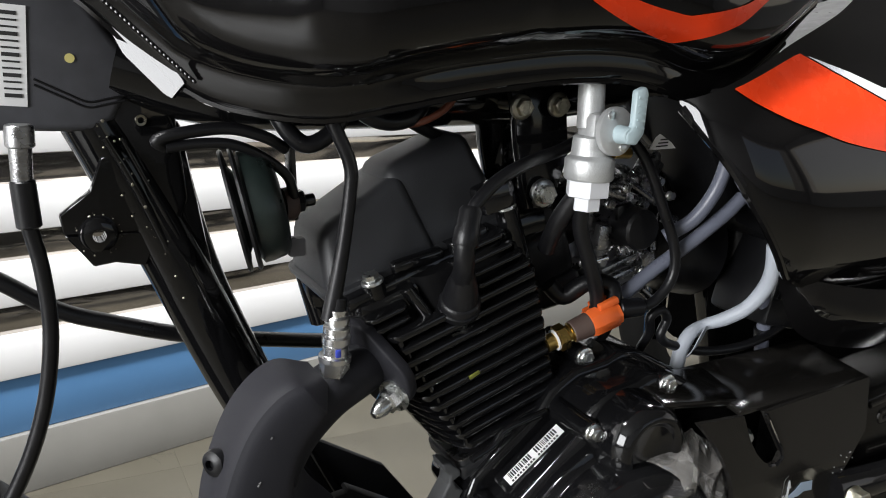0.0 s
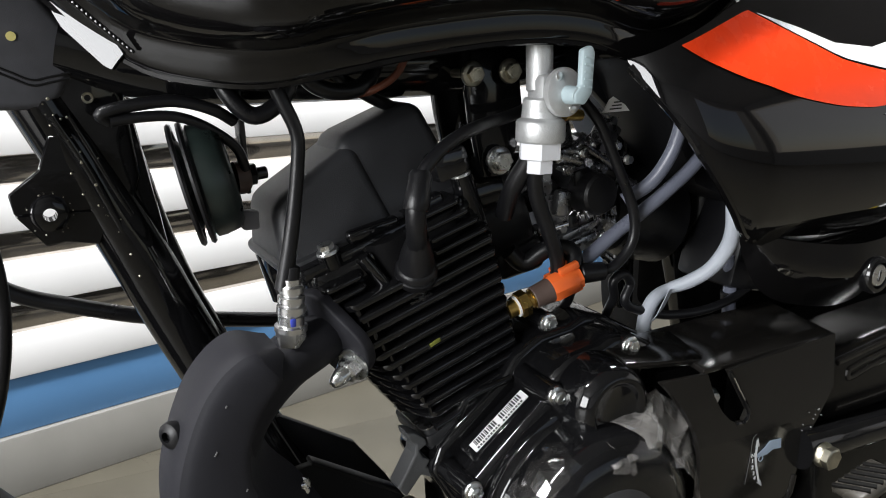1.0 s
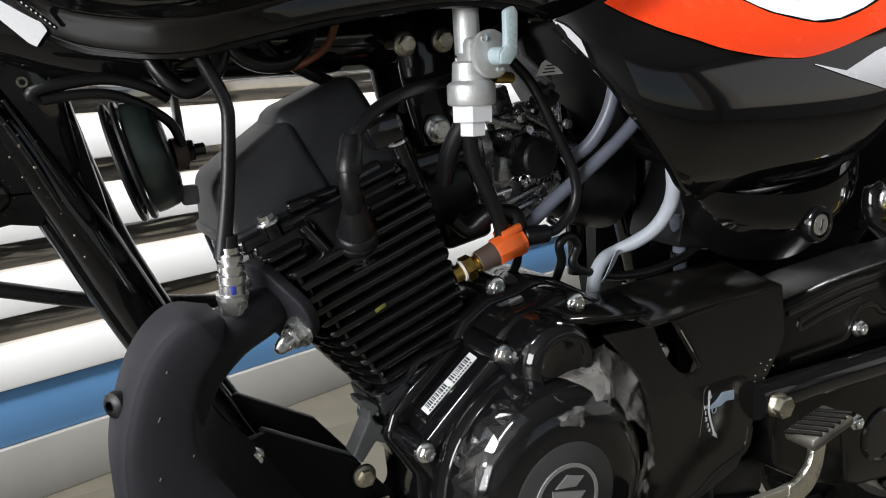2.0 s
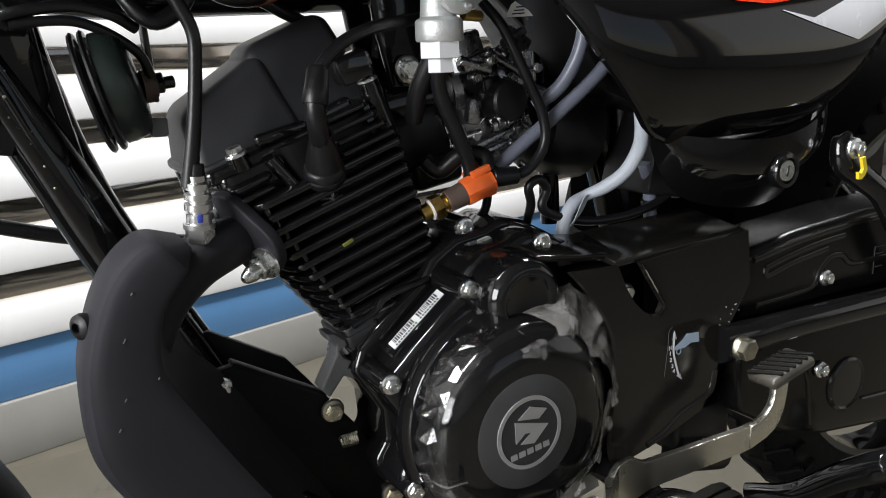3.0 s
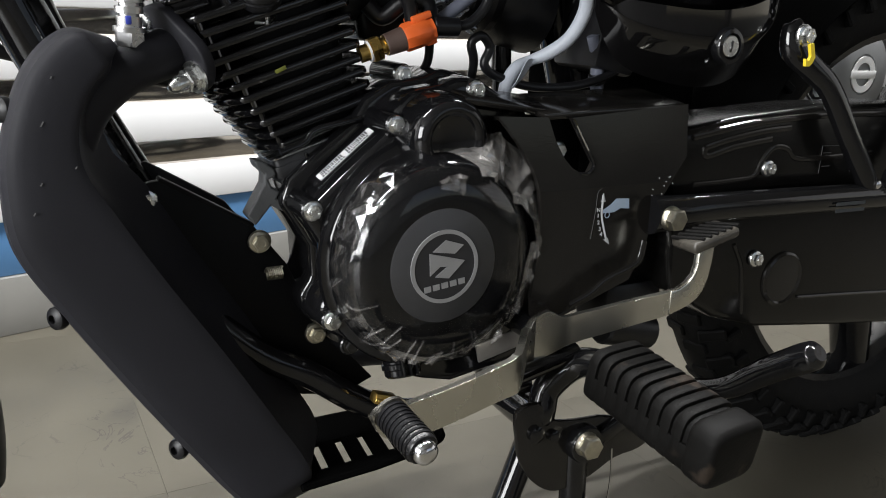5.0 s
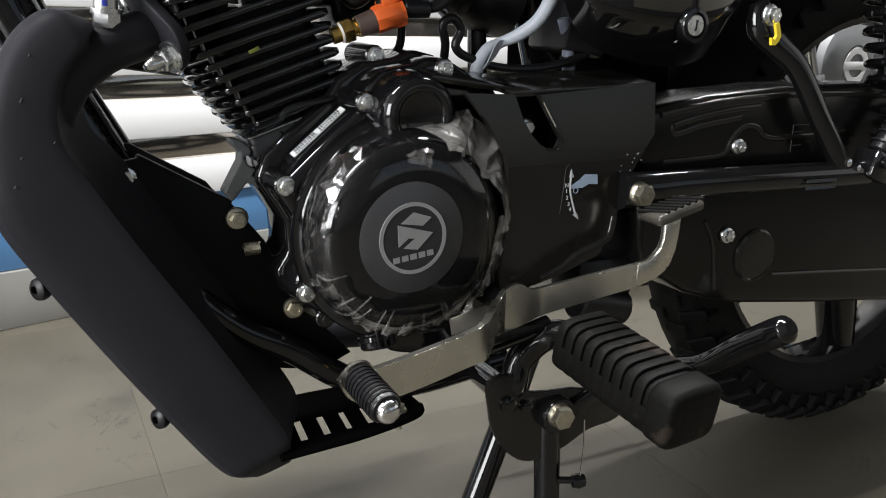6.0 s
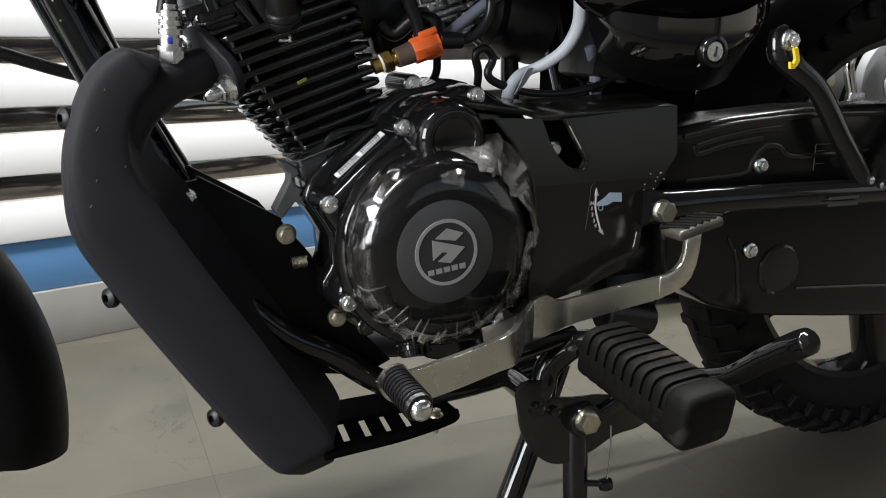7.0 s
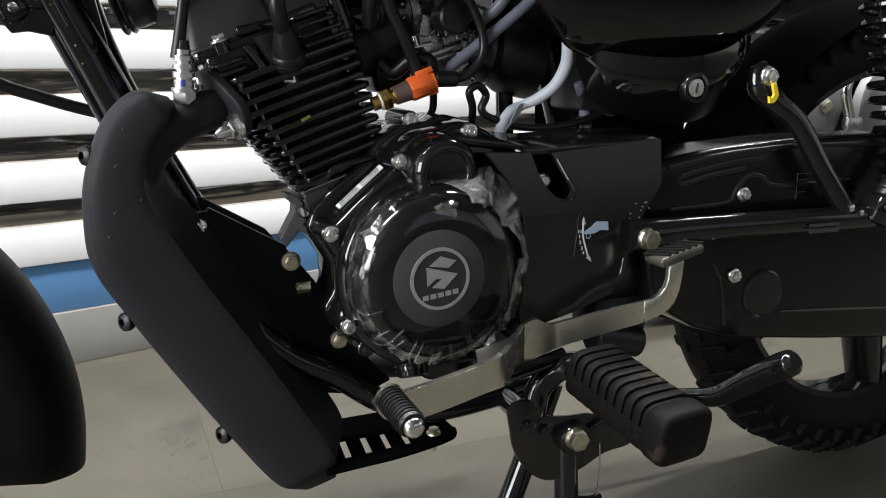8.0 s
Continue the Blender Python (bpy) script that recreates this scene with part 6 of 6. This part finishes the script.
def lever_fn(u, v):
    x = -0.0765 + 0.2885 * u
    return (x, lerp_line(LDEEP, x), lerp_line(LBOT, x) * (1 - v) + lerp_line(LTOP, x) * v)


lever = part("gear_lever", round_edges(sheet(lever_fn, 96, 1, 0.006), 0.0012, 2, 50), LEVER, bike, "plated steel heel and toe gear lever", smooth=18)
part("heel_riser", prism([(0.207, 0.3572), (0.2168, 0.3589), (0.2250, 0.3628), (0.2316, 0.3693), (0.2343, 0.3770), (0.2351, 0.3960), (0.2522, 0.3960), (0.2512, 0.3800), (0.2490, 0.3655), (0.2440, 0.3530), (0.2370, 0.3460), (0.2280, 0.3414), (0.2180, 0.3387), (0.207, 0.3360)], -0.1985, -0.1920, 0.0014, 2), LEVER, lever)
toe_a, toe_b = Vector((-0.0645, -0.2190, 0.3105)), Vector((-0.0605, -0.2610, 0.3037))
part("toe_rubber", lathe([(0, 0), (0.0108, 0), (0.0116, 0.002), (0.0116, 0.041), (0.0108, 0.0425), (0.009, 0.0425)], toe_a, toe_b - toe_a, 24), RUBBER, lever, "ribbed black rubber toe grip")
for k in range(9):
    part("grip_ring", lathe([(0.0104, -0.0013), (0.0124, -0.001), (0.0124, 0.001), (0.0104, 0.0013)], toe_a.lerp(toe_b, 0.08 + 0.1 * k), toe_b - toe_a, 24), RUBBER, lever)
part("toe_stud", lathe([(0.0090, 0), (0.0090, 0.002), (0.0080, 0.0055), (0.005, 0.0078), (0, 0.0085)], toe_b, toe_b - toe_a, 20), CHROME, lever, "domed bright steel end stud")
part("toe_washer", lathe([(0.0, 0), (0.0136, 0), (0.0136, 0.003), (0, 0.003)], toe_a + Vector((0, 0.003, 0)), toe_b - toe_a, 24), LEVER, lever)
HM = pose(0.2375, -0.2000, 0.4035, 0, -13, 0)
heel = part("heel_pad", box((0.052, 0.030, 0.010), HM, 0.004, 3), mat("worn_pad_rubber", (0.046, 0.042, 0.035), 0.3, spec=0.4, second=(0.030, 0.028, 0.024), second_at=0.5, scale=40), lever, "worn rubber heel pad with slanted ridges")
for k in range(6):
    part("pad_ridge", box((0.004, 0.0285, 0.0030), HM @ pose(-0.0195 + 0.0078 * k, 0, 0.0052, 0, 0, 28), 0.0008), PEGRUBBER, heel)
part("lever_hub", rod((0.103, -0.158, 0.322), (0.103, -0.10, 0.322), 0.012), GLOSS, lever)
part("lever_linkage", tube([(-0.02, -0.195, 0.286), (0.03, -0.185, 0.292), (0.09, -0.165, 0.292), (0.14, -0.16, 0.300)], 0.008), GLOSS, lever)

PA, PB = Vector((0.145, -0.198, 0.300)), Vector((0.158, -0.327, 0.279))
pm = Matrix.Translation((PA + PB) / 2) @ (PB - PA).to_track_quat("Z", "Y").to_matrix().to_4x4()
plen = (PB - PA).length


def peg_loop(grow):
    h = []
    for a in range(0, 360, 15):
        c, s = math.cos(radians(a)), math.sin(radians(a))
        e = 0.45
        h.append((math.copysign(abs(c) ** e, c) * (0.0285 + grow), math.copysign(abs(s) ** e, s) * (0.0245 + grow)))
    return h


peg = part("footrest_rubber", slab(peg_loop(-0.003), -plen / 2, plen / 2 - 0.012, pm, 0.002), PEGRUBBER, bike, "dusty black ribbed rubber footrest")
for k in range(9):
    z0 = -plen / 2 + 0.004 + k * 0.0112
    part("rib", slab(peg_loop(0.0), z0, z0 + 0.0084, pm, 0.0012), PEGRUBBER, peg)
up = pm.to_3x3().inverted() @ Vector((0, 0, 1))
ax_up = 0 if abs(up.x) > abs(up.y) else 1
sg = math.copysign(1, up[ax_up])
lower = [tuple(min(v * sg, 0.002) * sg if i == ax_up else v for i, v in enumerate(p)) for p in peg_loop(-0.0003)]
lower = [p for i, p in enumerate(lower) if (Vector(p) - Vector(lower[i - 1])).length > 0.0004]
part("lower_body", slab(lower, -plen / 2 + 0.003, plen / 2 - 0.014, pm), PEGRUBBER, peg)
part("end_cap", slab(peg_loop(0.0008), plen / 2 - 0.026, plen / 2, pm, 0.006, 3), PEGRUBBER, peg)
part("footrest_bar", tube([(0.152, -0.20, 0.298), (0.140, -0.165, 0.290), (0.118, -0.152, 0.265), (0.110, -0.148, 0.235), (0.13, -0.05, 0.215)], 0.013, 14), GLOSS, bike, "bent black footrest bar")
plate = part("stand_plate", prism([(0.078, 0.255), (0.080, 0.228), (0.0850, 0.2065), (0.1000, 0.1830), (0.1190, 0.1690), (0.1400, 0.1670), (0.1660, 0.1735), (0.1920, 0.1850), (0.2200, 0.1880), (0.2300, 0.1990), (0.1843, 0.2290), (0.1431, 0.2345), (0.1164, 0.2410), (0.1000, 0.2600)], -0.166, -0.160, 0.0015, 2, 3), GUARDPLASTIC, bike, "black stand bracket plate")
part("stand_pivot", lathe([(0, 0), (0.0180, 0), (0.0180, 0.007), (0.0165, 0.010), (0, 0.010)], (0.150, -0.166, 0.2125), LEFT, 24), GLOSS, plate)
part("pivot_ear", box((0.055, 0.010, 0.016), pose(0.180, -0.168, 0.218, 0, -24, 0), 0.004), GLOSS, plate)
bolt((0.147, -0.176, 0.2155), LEFT, 0.0105, parent=plate, material=OLDZINC, flange=1.12, dish=False)
part("weld_lump", merge(lathe([(0, -0.006), (0.006, -0.004), (0.008, 0.002), (0, 0.006)], (0.098, -0.168, 0.232), LEFT, 10), lathe([(0, -0.005), (0.005, -0.003), (0.006, 0.002), (0, 0.005)], (0.118, -0.168, 0.226), LEFT, 10)), GLOSS, plate)
sstand = part("side_stand", tube([(0.147, -0.160, 0.205), (0.150, -0.161, 0.13), (0.153, -0.163, 0.06), (0.156, -0.166, 0.012)], 0.0125, 16), GLOSS, bike, "black steel stand leg")
part("spring_pin", merge(rod((0.154, -0.170, 0.143), (0.170, -0.178, 0.143), 0.0035), lathe([(0, -0.008), (0.006, -0.006), (0.0075, 0), (0.006, 0.006), (0, 0.008)], (0.173, -0.179, 0.142), (1, -0.3, 0), 16)), GLOSS, sstand)
part("spring_wire", tube([(0.176, -0.178, 0.205), (0.177, -0.179, 0.175), (0.173, -0.181, 0.146)], 0.0009, 6), CHROME, sstand)
part("stand_foot", box((0.05, 0.03, 0.008), pose(0.158, -0.168, 0.006), 0.002), GLOSS, sstand)
cstand = part("center_stand", tube([(0.180, -0.075, 0.232), (0.150, -0.080, 0.160), (0.113, -0.085, 0.076), (0.085, -0.09, 0.014)], 0.0135, 16), GLOSS, bike, "black tubular centre stand")
part("stand_tang", tube([(0.103, -0.088, 0.056), (0.094, -0.092, 0.075), (0.080, -0.098, 0.090)], 0.007), GLOSS, cstand)
part("stand_cross", rod((0.166, -0.078, 0.20), (0.166, 0.12, 0.20), 0.010), GLOSS, cstand)
part("swing_arm", tube([(0.25, -0.05, 0.40), (0.45, -0.06, 0.365), (0.70, -0.06, 0.332)], 0.02, 14), GLOSS, bike)
part("rear_brake_rod", tube([(0.30, 0.09, 0.22), (0.5, 0.09, 0.28), (0.69, 0.09, 0.30)], 0.005), GLOSS, bike)
part("stand_tab", tube([(0.362, -0.075, 0.184), (0.381, -0.120, 0.199), (0.391, -0.165, 0.237), (0.3955, -0.198, 0.262), (0.396, -0.210, 0.2705), (0.396, -0.2155, 0.2745)], [0.010, 0.0125, 0.0145, 0.0155, 0.0145, 0.008], 16), GLOSS, bike, "rounded black lever end behind the footrest")
part("lower_block", merge(box((0.07, 0.05, 0.045), pose(0.235, -0.10, 0.318), 0.008), rod((0.20, -0.12, 0.30), (0.26, -0.12, 0.285), 0.018)), BLACKPLASTIC, bike)
part("drain_bolt", merge(rod((0.002, -0.088, 0.305), (0.003, -0.098, 0.276), 0.0165, 0.0160, 24), lathe([(0.0165, 0), (0.0178, 0.001), (0.0178, 0.005), (0.0165, 0.006)], (0.0026, -0.094, 0.288), (0.03, -0.33, -0.94), 24, True)), GLOSS, case)
for dx in (-0.006, 0.0, 0.006):
    part("plug_rib", rod((0.002 + dx, -0.1085, 0.300), (0.003 + dx, -0.1145, 0.283), 0.0016, segs=8), GLOSS, case)
part("sump", prism([(0.005, 0.30), (0.02, 0.262), (0.06, 0.252), (0.13, 0.262), (0.16, 0.30), (0.15, 0.34), (0.02, 0.34)], -0.085, 0.08, 0.010, 3), GLOSS, case)
part("id_plate", box((0.045, 0.002, 0.017), pose(0.086, -0.119, 0.2985, 0, -12, 0), 0.0005), mat("brushed_plate", (0.35, 0.34, 0.33), 0.4, metal=0.7), case, "small bare metal plate")
part("brass_clip", merge(box((0.022, 0.012, 0.010), pose(-0.012, -0.09, 0.254, 0, 20, 0), 0.002), rod((-0.022, -0.094, 0.257), (-0.004, -0.094, 0.248), 0.003)), BRASS, case)

# belly plate with slots
flat = Matrix.Translation((0, 0, 0.179))
belly = part("belly_plate", merge(slab([(-0.085, -0.0830), (-0.041, -0.0795), (-0.011, -0.0770), (0.022, -0.0710), (0.052, -0.0630), (0.0655, -0.0560), (-0.085, -0.0675)], 0, 0.004, flat),
                                  slab([(-0.085, -0.0205), (0.072, -0.0205), (0.055, 0.0), (0.045, 0.03), (-0.085, 0.03)], 0, 0.004, flat)), DULL, bike, "slotted black belly plate", smooth=0)
for x0, x1 in ((-0.080, -0.056), (-0.048, -0.033), (-0.025, -0.010), (-0.003, 0.0125)):
    part("belly_bar", slab([(x0 - 0.005, -0.0676), (x1 - 0.005, -0.0672), (x1, -0.0204), (x0, -0.0204)], 0.0002, 0.0038, flat), DULL, belly, smooth=0)
part("belly_bar", slab([(0.0150, -0.0665), (0.0650, -0.0570), (0.0725, -0.0420), (0.0718, -0.0204), (0.0200, -0.0204)], 0.0002, 0.0038, flat), DULL, belly, smooth=0)
part("plate_lip", tube([(-0.085, -0.0830, 0.180), (-0.041, -0.0795, 0.180), (-0.011, -0.0770, 0.180), (0.022, -0.0710, 0.180), (0.052, -0.0630, 0.180), (0.067, -0.0550, 0.180), (0.0725, -0.042, 0.180)], 0.0035, 8), DULL, belly)
part("plate_hanger", box((0.012, 0.004, 0.11), pose(-0.075, 0.026, 0.232), 0.001), DULL, belly)
bolt((0.046, -0.048, 0.183), (0, 0, 1), 0.0058, parent=belly, material=OLDZINC)

# barcode label on the crankcase
lr = Vector((0.757, -0.05, 0.65)).normalized()
ln = Vector((-0.60, -0.16, 0.73))
ln = (ln - lr * ln.dot(lr)).normalized()
LM = Matrix.Translation((-0.0420, -0.0755, 0.4685)) @ Matrix((lr, ln.cross(lr), ln)).transposed().to_4x4()
part("case_shoulder", box((0.072, 0.024, 0.014), LM @ pose(0, 0.002, -0.0078), 0.003, 2), GLOSS, case)
lab = part("barcode_label", box((0.058, 0.0098, 0.0008), LM, 0), LABEL, case, "white barcode label on the crankcase")
rng = random.Random(3)
x = -0.025
while x < 0.026:
    w = rng.choice((0.0006, 0.0009, 0.0014))
    if abs(x) > 0.003:
        part("barcode_bar", box((w, 0.0052, 0.0004), LM @ pose(x, 0.0014, 0.0006), 0), INK, lab)
    x += w + rng.choice((0.0006, 0.0009))
for k in range(18):
    if k != 9:
        part("print_bar", box((0.0018, 0.0016, 0.0004), LM @ pose(-0.025 + 0.0028 * k, -0.0036, 0.0006), 0), INK, lab)


# ---- a second motorcycle parked behind ----
other = thing("parked_motorcycle", (1.35, 0.55, 0.0), "dark motorcycle with grey engine covers parked behind", "motorcycle")
eng2 = part("engine_cover", merge(lathe([(0, 0), (0.10, 0), (0.105, 0.006), (0.098, 0.022), (0.07, 0.032), (0.045, 0.034), (0.043, 0.030), (0, 0.030)], (1.4215, 0.53, 0.489), LEFT, 40), prism([(1.13, 0.52), (1.17, 0.57), (1.23, 0.57), (1.27, 0.50), (1.25, 0.44), (1.18, 0.44)], 0.50, 0.56, 0.01, 3)), mat("pale_grey_casting", (0.24, 0.245, 0.25), 0.5, metal=0.3, vary=0.1, bump=0.3, bump_scale=600), other, "grey cast engine cover")
part("badge", lathe([(0.026, 0), (0.026, 0.003), (0.040, 0.003), (0.040, 0)], (1.4215, 0.498, 0.489), LEFT, 32), LABEL, eng2, "pale ring badge")
part("badge_bar", box((0.085, 0.004, 0.018), pose(1.4215, 0.496, 0.489), 0.003), LABEL, eng2)
part("bolt", lathe([(0, 0), (0.016, 0), (0.016, 0.006), (0.010, 0.012), (0, 0.012)], (1.205, 0.499, 0.497), LEFT, 16), OLDZINC, eng2)
part("chrome_pipe", tube([(1.33, 0.48, 0.590), (1.285, 0.48, 0.582), (1.252, 0.48, 0.560), (1.241, 0.48, 0.530), (1.250, 0.48, 0.500), (1.262, 0.48, 0.472)], 0.012, 14), CHROME, other, "bent chrome pipe")
part("pipe_bracket", box((0.045, 0.02, 0.03), pose(1.268, 0.478, 0.458), 0.005), ALU, other)
part("engine_block", box((0.45, 0.24, 0.34), pose(1.38, 0.68, 0.47), 0.02, 3), BLACKPLASTIC, other)
part("frame_tube", tube([(1.05, 0.60, 0.75), (1.25, 0.60, 0.68), (1.6, 0.60, 0.70), (1.9, 0.6, 0.8)], 0.025, 12), GLOSS, other)
part("body_panel", prism([(1.0, 0.68), (1.2, 0.66), (1.75, 0.68), (1.95, 0.9), (1.05, 0.92)], 0.52, 0.74, 0.03, 4), TANKPAINT, other)
for xx in (0.98, 2.15):
    part("wheel", lathe(tyre_profile(0.30, 0.045), (xx, 0.64, 0.30), (0, 1, 0), 56), TYRE, other)
part("stand_leg", tube([(1.40, 0.60, 0.32), (1.40, 0.54, 0.16), (1.40, 0.50, 0.01)], 0.014), GLOSS, other)
